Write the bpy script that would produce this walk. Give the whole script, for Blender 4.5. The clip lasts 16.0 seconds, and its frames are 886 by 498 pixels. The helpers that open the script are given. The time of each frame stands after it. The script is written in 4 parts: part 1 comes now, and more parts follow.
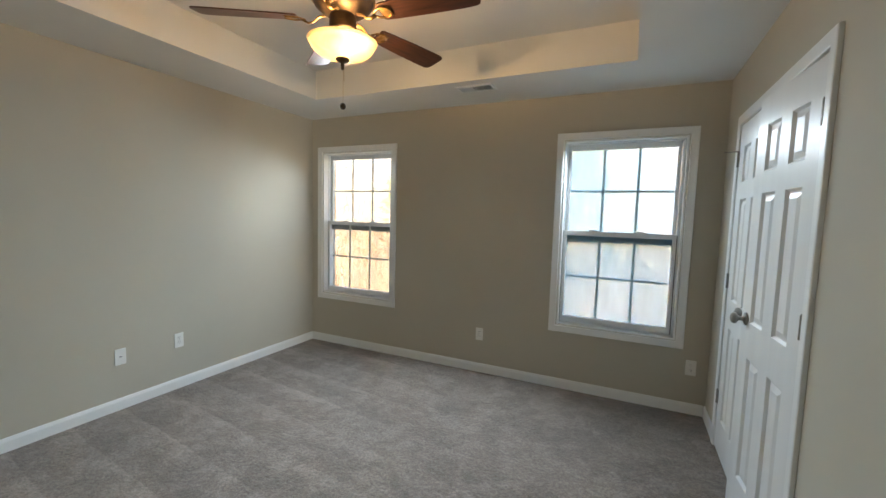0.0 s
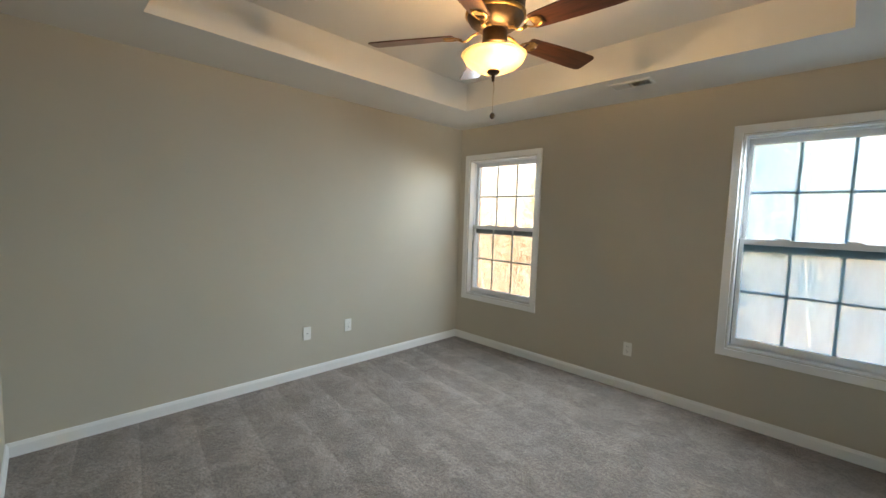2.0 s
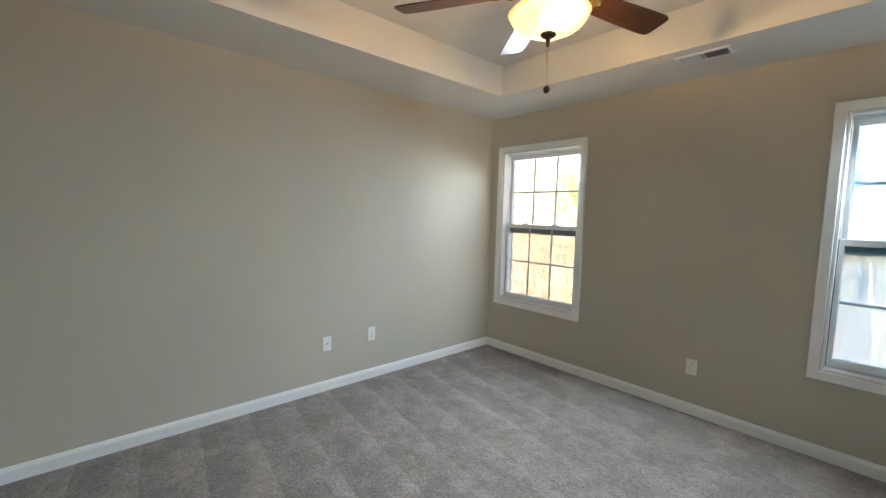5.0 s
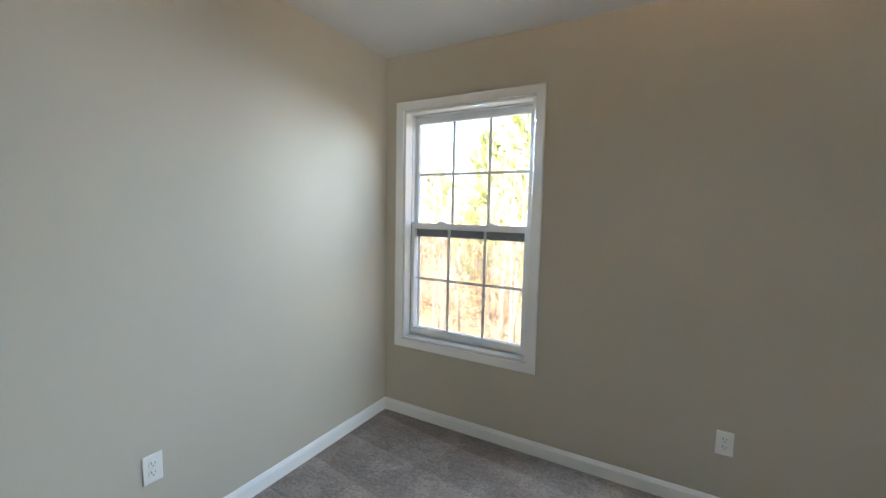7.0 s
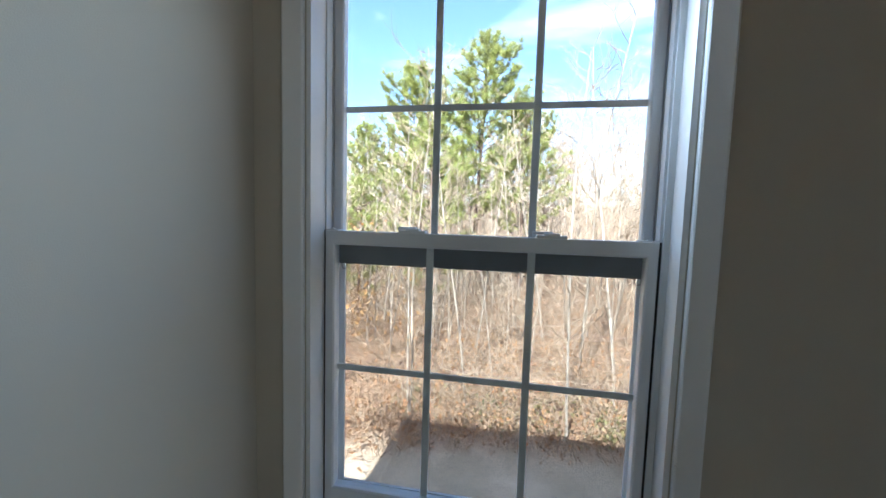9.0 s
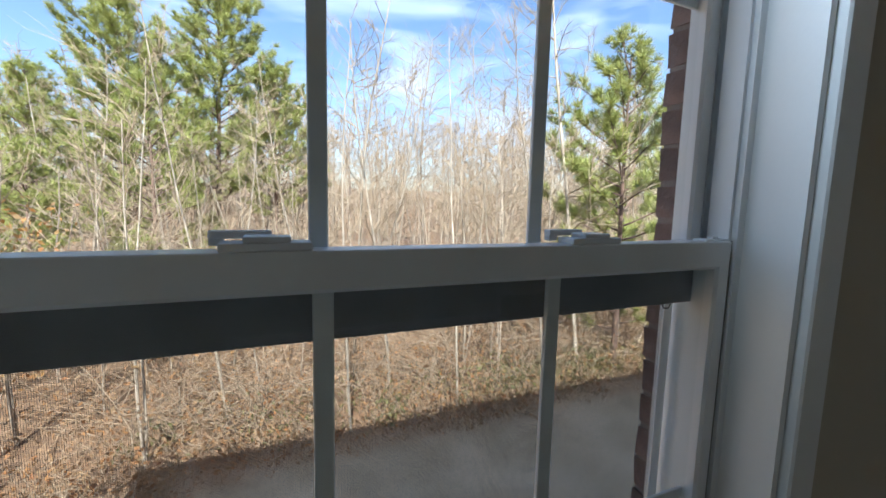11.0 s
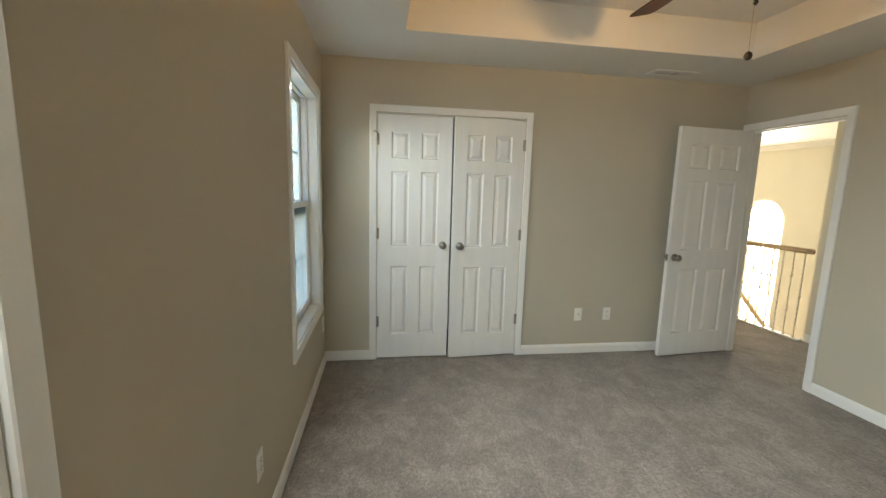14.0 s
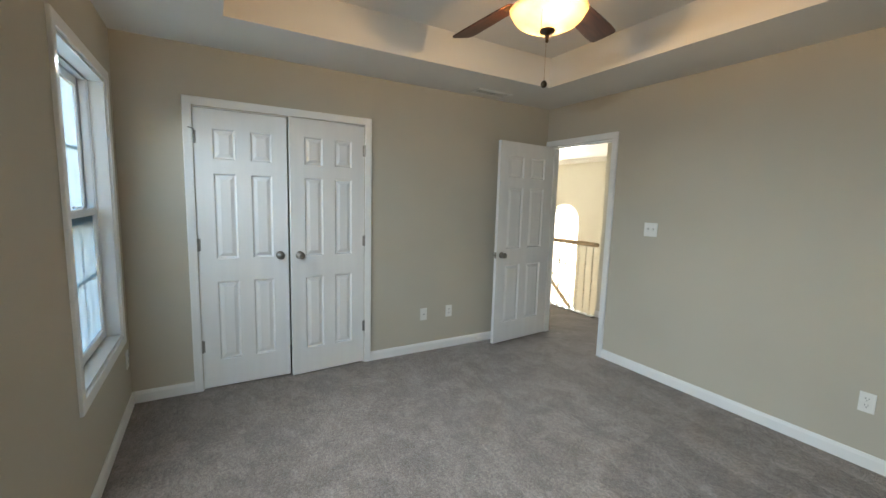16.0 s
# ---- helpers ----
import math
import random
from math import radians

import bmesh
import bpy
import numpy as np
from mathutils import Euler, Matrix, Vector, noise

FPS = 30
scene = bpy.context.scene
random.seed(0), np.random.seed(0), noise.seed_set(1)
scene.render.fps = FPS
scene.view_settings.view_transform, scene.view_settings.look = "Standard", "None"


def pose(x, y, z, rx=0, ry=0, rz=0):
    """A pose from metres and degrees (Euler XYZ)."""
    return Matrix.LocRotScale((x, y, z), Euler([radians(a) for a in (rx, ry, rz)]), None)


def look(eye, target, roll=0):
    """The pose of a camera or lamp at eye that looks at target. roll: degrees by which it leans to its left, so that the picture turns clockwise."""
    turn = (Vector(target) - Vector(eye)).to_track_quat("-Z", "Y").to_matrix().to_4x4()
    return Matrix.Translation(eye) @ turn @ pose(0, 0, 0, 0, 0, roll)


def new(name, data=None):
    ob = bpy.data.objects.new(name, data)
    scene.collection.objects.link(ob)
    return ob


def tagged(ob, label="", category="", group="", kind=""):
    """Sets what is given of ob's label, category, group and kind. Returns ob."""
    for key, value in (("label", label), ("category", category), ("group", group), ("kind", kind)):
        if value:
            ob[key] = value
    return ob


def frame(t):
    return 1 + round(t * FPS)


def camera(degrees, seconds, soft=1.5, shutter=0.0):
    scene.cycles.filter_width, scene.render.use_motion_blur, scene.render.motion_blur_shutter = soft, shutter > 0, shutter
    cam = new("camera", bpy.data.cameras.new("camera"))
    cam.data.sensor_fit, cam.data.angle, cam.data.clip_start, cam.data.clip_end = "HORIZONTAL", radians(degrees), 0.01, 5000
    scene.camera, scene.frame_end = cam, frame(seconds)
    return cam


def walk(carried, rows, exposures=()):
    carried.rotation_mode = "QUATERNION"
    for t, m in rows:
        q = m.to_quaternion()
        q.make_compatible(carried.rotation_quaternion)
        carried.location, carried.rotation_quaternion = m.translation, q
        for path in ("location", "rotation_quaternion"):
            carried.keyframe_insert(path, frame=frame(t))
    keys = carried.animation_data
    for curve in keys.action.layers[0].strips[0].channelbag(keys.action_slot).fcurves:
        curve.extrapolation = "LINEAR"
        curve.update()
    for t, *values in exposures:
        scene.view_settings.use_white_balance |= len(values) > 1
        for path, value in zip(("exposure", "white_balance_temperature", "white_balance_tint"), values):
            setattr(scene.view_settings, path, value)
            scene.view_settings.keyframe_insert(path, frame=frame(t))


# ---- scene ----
cam = camera(95.6, 16.0)
PATH = [
    (0, (3.225, 0.244, 1.449), (2.384, 2.05, 1.279), 1.6),
    (0.5, (3.254, 0.232, 1.44), (2.166, 1.902, 1.278), 1.6),
    (1, (3.234, 0.204, 1.442), (2.011, 1.779, 1.279), 1.7),
    (1.5, (3.244, 0.185, 1.461), (1.93, 1.683, 1.288), 1.7),
    (2, (3.248, 0.19, 1.442), (1.84, 1.601, 1.278), 1.8),
    (2.5, (3.243, 0.183, 1.446), (1.758, 1.512, 1.279), 1.7),
    (3, (3.268, 0.193, 1.451), (1.702, 1.426, 1.279), 1.6),
    (5.5, (2.673, 0.586, 1.435), (1.268, 1.999, 1.255), 1.4),
    (6, (2.347, 0.868, 1.453), (1.109, 2.428, 1.266), 1.4),
    (6.5, (2.019, 1.166, 1.437), (0.907, 2.818, 1.249), 1.3),
    (7, (1.723, 1.451, 1.42), (0.746, 3.187, 1.239), 1.2),
    (7.5, (1.396, 1.801, 1.428), (0.575, 3.616, 1.255), 1.2),
    (8, (1.081, 2.13, 1.428), (0.367, 3.989, 1.248), 1.2),
    (8.5, (0.855, 2.459, 1.397), (0.296, 4.372, 1.234), 1.5),
    (11, (0.409, 3.414, 1.386), (1.191, 5.241, 1.164), 1.4),
    (11.5, (0.409, 3.367, 1.384), (1.622, 4.938, 1.141), 1.3),
    (12, (0.441, 3.309, 1.404), (1.965, 4.576, 1.133), 1.2),
    (12.5, (0.476, 3.292, 1.426), (2.257, 4.154, 1.136), 1.6),
    (13, (0.468, 3.239, 1.432), (2.398, 3.678, 1.144), 1.6),
    (13.5, (0.463, 3.21, 1.433), (2.442, 3.256, 1.148), 1.6),
    (14, (0.485, 3.22, 1.441), (2.443, 2.928, 1.155), 1.6),
    (14.5, (0.492, 3.206, 1.446), (2.398, 2.668, 1.168), 1.6),
    (15, (0.497, 3.184, 1.445), (2.341, 2.457, 1.178), 1.7),
    (15.5, (0.498, 3.18, 1.446), (2.278, 2.305, 1.189), 1.7),
    (16, (0.492, 3.186, 1.445), (2.211, 2.192, 1.205), 1.6),
]
# seconds, stops, kelvin, tint
EXPOSURES = [(0, -0.38, 6300, 10), (3.0, -0.25, 6450, 10), (5.5, -0.13, 5950, 10), (7.0, -0.15, 5700, 10), (8.0, -0.48, 5500, 10), (8.7, -1.2, 5250, 9), (10.8, -2.25, 5500, 9), (11.5, -2.25, 5850, 10), (12.0, -2.25, 5850, 10), (12.5, -2.03, 5550, 9), (13.0, -1.38, 5250, 9), (13.5, -0.62, 7000, 10), (14.0, -0.28, 7450, 10), (14.5, -0.28, 6600, 10), (16.0, -0.34, 6400, 10)]
walk(cam, [(t, look(*p)) for t, *p in PATH], [(t, s + 3.9, k, g) for t, s, k, g in EXPOSURES])

# ---- world, sun and lamps ----
SUN_EL, SUN_AZ = radians(41), radians(195)
world = bpy.data.worlds.new("sky")
scene.world = world
world.use_nodes = True
wn, wl = world.node_tree.nodes, world.node_tree.links
wn.clear()
w_out = wn.new("ShaderNodeOutputWorld")
w_bg = wn.new("ShaderNodeBackground")
w_sky = wn.new("ShaderNodeTexSky")
w_sky.sky_type, w_sky.sun_disc, w_sky.sun_elevation, w_sky.sun_rotation = "NISHITA", False, SUN_EL, SUN_AZ
w_co = wn.new("ShaderNodeTexCoord")
w_map = wn.new("ShaderNodeMapping")
w_map.inputs["Scale"].default_value = (1.6, 3.2, 7.0)
w_map.inputs["Rotation"].default_value = (0.25, 0.2, 0.5)
w_noise = wn.new("ShaderNodeTexNoise")
w_noise.inputs["Scale"].default_value, w_noise.inputs["Detail"].default_value, w_noise.inputs["Distortion"].default_value = 1.7, 7, 0.5
w_ramp = wn.new("ShaderNodeValToRGB")
w_ramp.color_ramp.elements[0].position, w_ramp.color_ramp.elements[1].position = 0.52, 0.86
w_ramp.color_ramp.elements[1].color = (0.85, 0.85, 0.85, 1)
w_mix = wn.new("ShaderNodeMixRGB")
w_mix.inputs[2].default_value = (7.4, 7.9, 8.7, 1)
wl.new(w_co.outputs["Generated"], w_map.inputs["Vector"])
wl.new(w_map.outputs["Vector"], w_noise.inputs["Vector"])
wl.new(w_noise.outputs["Fac"], w_ramp.inputs["Fac"])
wl.new(w_ramp.outputs["Color"], w_mix.inputs[0])
wl.new(w_sky.outputs["Color"], w_mix.inputs[1])
wl.new(w_mix.outputs[0], w_bg.inputs["Color"])
wl.new(w_bg.outputs[0], w_out.inputs[0])
w_bg.inputs["Strength"].default_value = 0.082

sun_data = bpy.data.lights.new("sun", "SUN")
sun_data.energy, sun_data.angle, sun_data.color = 4.2, radians(0.5), (1.0, 0.95, 0.88)
sun_dir = Vector((math.sin(SUN_AZ) * math.cos(SUN_EL), math.cos(SUN_AZ) * math.cos(SUN_EL), math.sin(SUN_EL)))
new("sun", sun_data).matrix_world = look(sun_dir * 30, (0, 0, 0))

FAN = (1.89, 1.88)
for dx, dy in ((0.065, -0.035), (-0.065, 0.035)):
    bulb_data = bpy.data.lights.new("fan_bulb", "POINT")
    bulb_data.energy, bulb_data.color, bulb_data.shadow_soft_size = 1.9, (1.0, 0.62, 0.28), 0.03
    new("fan_bulb", bulb_data).location = (FAN[0] + dx, FAN[1] + dy, 2.285)

# thin strip lamps added under both window heads as stand-ins for sky light
for px, yaw, drop, power, wide in ((0.585, -8, 0.78, 0.55, 0.6), (0.585, 44, 0.60, 1.3, 0.14), (0.585 + 2.546, 8, 0.78, 0.42, 0.6), (0.585 + 2.546, -44, 0.70, 1.65, 0.14)):
    sky_data = bpy.data.lights.new("sky_fill_strip", "AREA")
    sky_data.shape, sky_data.size, sky_data.size_y = "RECTANGLE", wide, 0.012
    sky_data.energy, sky_data.color, sky_data.spread = power, (0.76, 0.90, 1.0), radians(98)
    new("sky_fill_strip", sky_data).matrix_world = look((px, 3.698, 2.052), (px + math.sin(radians(yaw)), 3.698 - math.cos(radians(yaw)), 2.052 - drop))
# area lamp standing in for daylight in the stairwell's sunlit arched window
arch_data = bpy.data.lights.new("arch_daylight", "AREA")
arch_data.shape, arch_data.size, arch_data.size_y = "RECTANGLE", 0.80, 1.0
arch_data.energy, arch_data.color = 20, (1.0, 0.96, 0.84)
new("arch_daylight", arch_data).matrix_world = look((7.27, -4.09, 0.92), (6.4, 0, 0.3))


# ---- materials ----
def mat(name, col, rough=0.6, metal=0.0, var=0.06, scale=6.0, bump=0.0, bscale=200.0, fine=0.03, spec=0.5, col2=None, stretch=(1, 1, 1), rnd=0.0):
    m = bpy.data.materials.new(name)
    m.use_nodes = True
    n, l = m.node_tree.nodes, m.node_tree.links
    b = n["Principled BSDF"]
    b.inputs["Roughness"].default_value, b.inputs["Metallic"].default_value = rough, metal
    b.inputs["Specular IOR Level"].default_value = spec
    co = n.new("ShaderNodeTexCoord")
    mp = n.new("ShaderNodeMapping")
    mp.inputs["Scale"].default_value = stretch
    l.new(co.outputs["Object"], mp.inputs["Vector"])
    n1 = n.new("ShaderNodeTexNoise")
    n1.inputs["Scale"].default_value, n1.inputs["Detail"].default_value = scale, 5
    l.new(mp.outputs[0], n1.inputs["Vector"])
    n2 = n.new("ShaderNodeTexNoise")
    n2.inputs["Scale"].default_value, n2.inputs["Detail"].default_value = bscale, 3
    l.new(mp.outputs[0], n2.inputs["Vector"])
    mx = n.new("ShaderNodeMixRGB")
    c2 = col2 or tuple(c * (1 - 2 * var) for c in col)
    mx.inputs[1].default_value = (*[min(1, c * (1 + var)) for c in col], 1)
    mx.inputs[2].default_value = (*c2, 1)
    rp = n.new("ShaderNodeValToRGB")
    rp.color_ramp.elements[0].position, rp.color_ramp.elements[1].position = 0.3, 0.72
    l.new(n1.outputs["Fac"], rp.inputs[0])
    l.new(rp.outputs[0], mx.inputs[0])
    hs = n.new("ShaderNodeHueSaturation")
    mr = n.new("ShaderNodeMapRange")
    mr.inputs[3].default_value, mr.inputs[4].default_value = 1 - fine, 1 + fine
    l.new(n2.outputs["Fac"], mr.inputs[0])
    val = mr.outputs[0]
    if rnd:
        oi = n.new("ShaderNodeObjectInfo")
        r2 = n.new("ShaderNodeMapRange")
        r2.inputs[3].default_value, r2.inputs[4].default_value = 1 - rnd, 1 + rnd
        l.new(oi.outputs["Random"], r2.inputs[0])
        mu = n.new("ShaderNodeMath")
        mu.operation = "MULTIPLY"
        l.new(val, mu.inputs[0])
        l.new(r2.outputs[0], mu.inputs[1])
        val = mu.outputs[0]
    l.new(val, hs.inputs["Value"])
    l.new(mx.outputs[0], hs.inputs["Color"])
    l.new(hs.outputs[0], b.inputs["Base Color"])
    if bump:
        bp = n.new("ShaderNodeBump")
        bp.inputs["Strength"].default_value, bp.inputs["Distance"].default_value = bump, 0.004
        l.new(n2.outputs["Fac"], bp.inputs["Height"])
        l.new(bp.outputs[0], b.inputs["Normal"])
    return m


M_WALL = mat("wall_paint", (0.505, 0.465, 0.380), 0.78, var=0.025, scale=1.3, bump=0.12, bscale=420, fine=0.015, spec=0.2)
M_CEIL = mat("ceiling_paint", (0.76, 0.745, 0.71), 0.8, var=0.02, scale=1.5, bump=0.15, bscale=300, fine=0.015, spec=0.2)
M_TRIM = mat("trim_paint", (0.80, 0.80, 0.78), 0.34, var=0.02, scale=3, bump=0.05, bscale=160, fine=0.012)
M_DOOR = mat("door_paint", (0.79, 0.79, 0.775), 0.38, var=0.02, scale=2.5, bump=0.1, bscale=90, fine=0.012, stretch=(6, 6, 0.5))
M_VINYL = mat("white_vinyl", (0.78, 0.80, 0.81), 0.32, var=0.02, scale=8, fine=0.01)
M_PLASTIC = mat("white_plastic", (0.80, 0.79, 0.75), 0.3, var=0.02, scale=15, fine=0.01)
M_SLOT = mat("dark_slot", (0.03, 0.03, 0.03), 0.6)
M_NICKEL = mat("satin_nickel", (0.33, 0.315, 0.29), 0.3, 1.0, var=0.06, scale=30)
M_BRONZE = mat("antique_bronze", (0.075, 0.05, 0.028), 0.48, 0.8, var=0.25, scale=20, fine=0.08)
M_BRASS = mat("antique_brass", (0.42, 0.26, 0.09), 0.35, 0.9, var=0.3, scale=30, fine=0.1)
M_BLADE = mat("walnut_blade", (0.085, 0.03, 0.014), 0.32, var=0.3, scale=5, bump=0.04, bscale=60, fine=0.12, stretch=(1, 12, 12))
M_OAK = mat("honey_oak", (0.76, 0.55, 0.33), 0.4, var=0.2, scale=6, bump=0.05, bscale=60, fine=0.1, stretch=(1, 9, 9))
# baluster iron is coloured pale to hold the arched window's glare
M_IRON = mat("glare_paled_iron", (0.72, 0.67, 0.55), 0.45, 0.1, var=0.2, scale=40)
M_HALL = mat("hall_paint", (0.64, 0.62, 0.535), 0.65, var=0.02, scale=1.2, bump=0.1, bscale=400, fine=0.012)
M_BRICK = mat("brick", (0.23, 0.145, 0.12), 0.9, var=0.3, scale=14, bump=0.7, bscale=120, fine=0.18, rnd=0.22)
M_MORTAR = mat("mortar", (0.24, 0.20, 0.175), 0.95, var=0.15, scale=20, bump=0.5, bscale=200, fine=0.1)
M_ROOF = mat("roof_shingle", (0.07, 0.065, 0.06), 0.95, var=0.3, scale=9, bump=0.5, bscale=80, fine=0.2)
M_GREY_STRIP = mat("grey_strip", (0.20, 0.215, 0.235), 0.45, var=0.15, scale=12)
M_RUBBER = mat("weather_strip", (0.03, 0.03, 0.03), 0.7)


def carpet_material():
    m = bpy.data.materials.new("plush_carpet")
    m.use_nodes = True
    n, l = m.node_tree.nodes, m.node_tree.links
    b = n["Principled BSDF"]
    b.inputs["Roughness"].default_value, b.inputs["Specular IOR Level"].default_value = 0.95, 0.1
    b.inputs["Sheen Weight"].default_value, b.inputs["Sheen Roughness"].default_value = 0.25, 0.5
    co = n.new("ShaderNodeTexCoord")

    def noise_node(scale, detail, dist=0.0, stretch=(1, 1, 1), rough=0.5):
        mp = n.new("ShaderNodeMapping")
        mp.inputs["Scale"].default_value = stretch
        l.new(co.outputs["Object"], mp.inputs["Vector"])
        t = n.new("ShaderNodeTexNoise")
        t.inputs["Scale"].default_value, t.inputs["Detail"].default_value, t.inputs["Distortion"].default_value = scale, detail, dist
        t.inputs["Roughness"].default_value = rough
        l.new(mp.outputs[0], t.inputs["Vector"])
        return t.outputs["Fac"]

    def ranged(sock, a, z, lo, hi):
        r = n.new("ShaderNodeMapRange")
        r.inputs[1].default_value, r.inputs[2].default_value, r.inputs[3].default_value, r.inputs[4].default_value = a, z, lo, hi
        l.new(sock, r.inputs[0])
        return r.outputs[0]

    def times(a, c):
        t = n.new("ShaderNodeMath")
        t.operation = "MULTIPLY"
        l.new(a, t.inputs[0])
        l.new(c, t.inputs[1])
        return t.outputs[0]

    # vacuum passes run along x, foot marks are blotches of brushed pile
    wv = n.new("ShaderNodeTexWave")
    wv.wave_type, wv.bands_direction, wv.wave_profile = "BANDS", "Y", "SAW"
    wv.inputs["Scale"].default_value, wv.inputs["Distortion"].default_value, wv.inputs["Detail"].default_value, wv.inputs["Detail Scale"].default_value = 1.05, 0.7, 1.5, 1.0
    mpw = n.new("ShaderNodeMapping")
    mpw.inputs["Rotation"].default_value = (0, 0, 0.12)
    l.new(co.outputs["Object"], mpw.inputs["Vector"])
    l.new(mpw.outputs[0], wv.inputs["Vector"])
    sx = n.new("ShaderNodeSeparateXYZ")
    l.new(co.outputs["Object"], sx.inputs[0])
    stripe = times(ranged(wv.outputs["Fac"], 0.45, 1.0, 0.0, 0.30), ranged(sx.outputs["X"], 1.1, 2.8, 1.0, 0.0))
    v = ranged(stripe, 0.0, 1.0, 0.98, 1.98)
    v = times(v, ranged(noise_node(4.2, 3, 0.6), 0.45, 0.57, 0.88, 1.10))
    v = times(v, ranged(noise_node(13, 4, 0.8, (1.0, 1.3, 1), 0.6), 0.42, 0.60, 0.88, 1.10))
    v = times(v, ranged(noise_node(62, 3, 0.3, (1, 1, 1), 0.7), 0.36, 0.64, 0.72, 1.25))
    v = times(v, ranged(noise_node(170, 3, 0, (1, 1, 1), 0.8), 0.32, 0.68, 0.50, 1.44))
    hs = n.new("ShaderNodeHueSaturation")
    hs.inputs["Color"].default_value = (0.238, 0.194, 0.166, 1)
    l.new(v, hs.inputs["Value"])
    l.new(hs.outputs[0], b.inputs["Base Color"])
    bp = n.new("ShaderNodeBump")
    bp.inputs["Strength"].default_value, bp.inputs["Distance"].default_value = 0.9, 0.008
    l.new(noise_node(170, 5, 0.4, (1, 1, 1), 0.65), bp.inputs["Height"])
    b2 = n.new("ShaderNodeBump")
    b2.inputs["Strength"].default_value, b2.inputs["Distance"].default_value = 0.6, 0.012
    l.new(noise_node(45, 3, 0.4), b2.inputs["Height"])
    l.new(bp.outputs[0], b2.inputs["Normal"])
    l.new(b2.outputs[0], b.inputs["Normal"])
    return m


def glass_material():
    m = bpy.data.materials.new("window_glass")
    m.use_nodes = True
    n, l = m.node_tree.nodes, m.node_tree.links
    n.clear()
    o, mx, tr, gl = (n.new("ShaderNode" + k) for k in ("OutputMaterial", "MixShader", "BsdfTransparent", "BsdfGlossy"))
    tr.inputs[0].default_value = (0.97, 0.98, 0.975, 1)
    gl.inputs["Roughness"].default_value = 0.0
    mx.inputs[0].default_value = 0.035
    l.new(tr.outputs[0], mx.inputs[1])
    l.new(gl.outputs[0], mx.inputs[2])
    l.new(mx.outputs[0], o.inputs[0])
    return m


def hazed_glass_material():
    """Clear glass mixed with a pale blue translucent layer, uneven by noise."""
    m = glass_material()
    m.name = "hazed_glass"
    n, l = m.node_tree.nodes, m.node_tree.links
    o, clear = n["Material Output"], n["Mix Shader"]
    layer, mx, co, mp, ns, mr = (n.new("ShaderNode" + k) for k in ("BsdfTranslucent", "MixShader", "TexCoord", "Mapping", "TexNoise", "MapRange"))
    layer.inputs[0].default_value = (0.56, 0.80, 0.92, 1)
    mp.inputs["Scale"].default_value = (5, 5, 1.6)
    ns.inputs["Scale"].default_value, ns.inputs["Detail"].default_value = 1.6, 5
    mr.inputs[1].default_value, mr.inputs[2].default_value, mr.inputs[3].default_value, mr.inputs[4].default_value = 0.30, 0.72, 0.44, 0.58
    l.new(co.outputs["Object"], mp.inputs["Vector"])
    l.new(mp.outputs[0], ns.inputs["Vector"])
    l.new(ns.outputs["Fac"], mr.inputs[0])
    l.new(mr.outputs[0], mx.inputs[0])
    l.new(clear.outputs[0], mx.inputs[1])
    l.new(layer.outputs[0], mx.inputs[2])
    l.new(mx.outputs[0], o.inputs[0])
    return m


def screen_material():
    m = bpy.data.materials.new("insect_screen")
    m.use_nodes = True
    n, l = m.node_tree.nodes, m.node_tree.links
    n.clear()
    o, mx, tr, df, co, sp = (n.new("ShaderNode" + k) for k in ("OutputMaterial", "MixShader", "BsdfTransparent", "BsdfDiffuse", "TexCoord", "SeparateXYZ"))
    df.inputs[0].default_value = (0.12, 0.12, 0.12, 1)
    l.new(co.outputs["Object"], sp.inputs[0])
    lines = []
    for axis in ("X", "Z"):
        a = n.new("ShaderNodeMath")
        a.operation, a.inputs[1].default_value = "MULTIPLY", 1 / 0.0017
        l.new(sp.outputs[axis], a.inputs[0])
        f = n.new("ShaderNodeMath")
        f.operation = "FRACT"
        l.new(a.outputs[0], f.inputs[0])
        g = n.new("ShaderNodeMath")
        g.operation, g.inputs[1].default_value = "LESS_THAN", 0.13
        l.new(f.outputs[0], g.inputs[0])
        lines.append(g.outputs[0])
    mxm = n.new("ShaderNodeMath")
    mxm.operation = "MAXIMUM"
    l.new(lines[0], mxm.inputs[0])
    l.new(lines[1], mxm.inputs[1])
    l.new(mxm.outputs[0], mx.inputs[0])
    l.new(tr.outputs[0], mx.inputs[1])
    l.new(df.outputs[0], mx.inputs[2])
    l.new(mx.outputs[0], o.inputs[0])
    return m


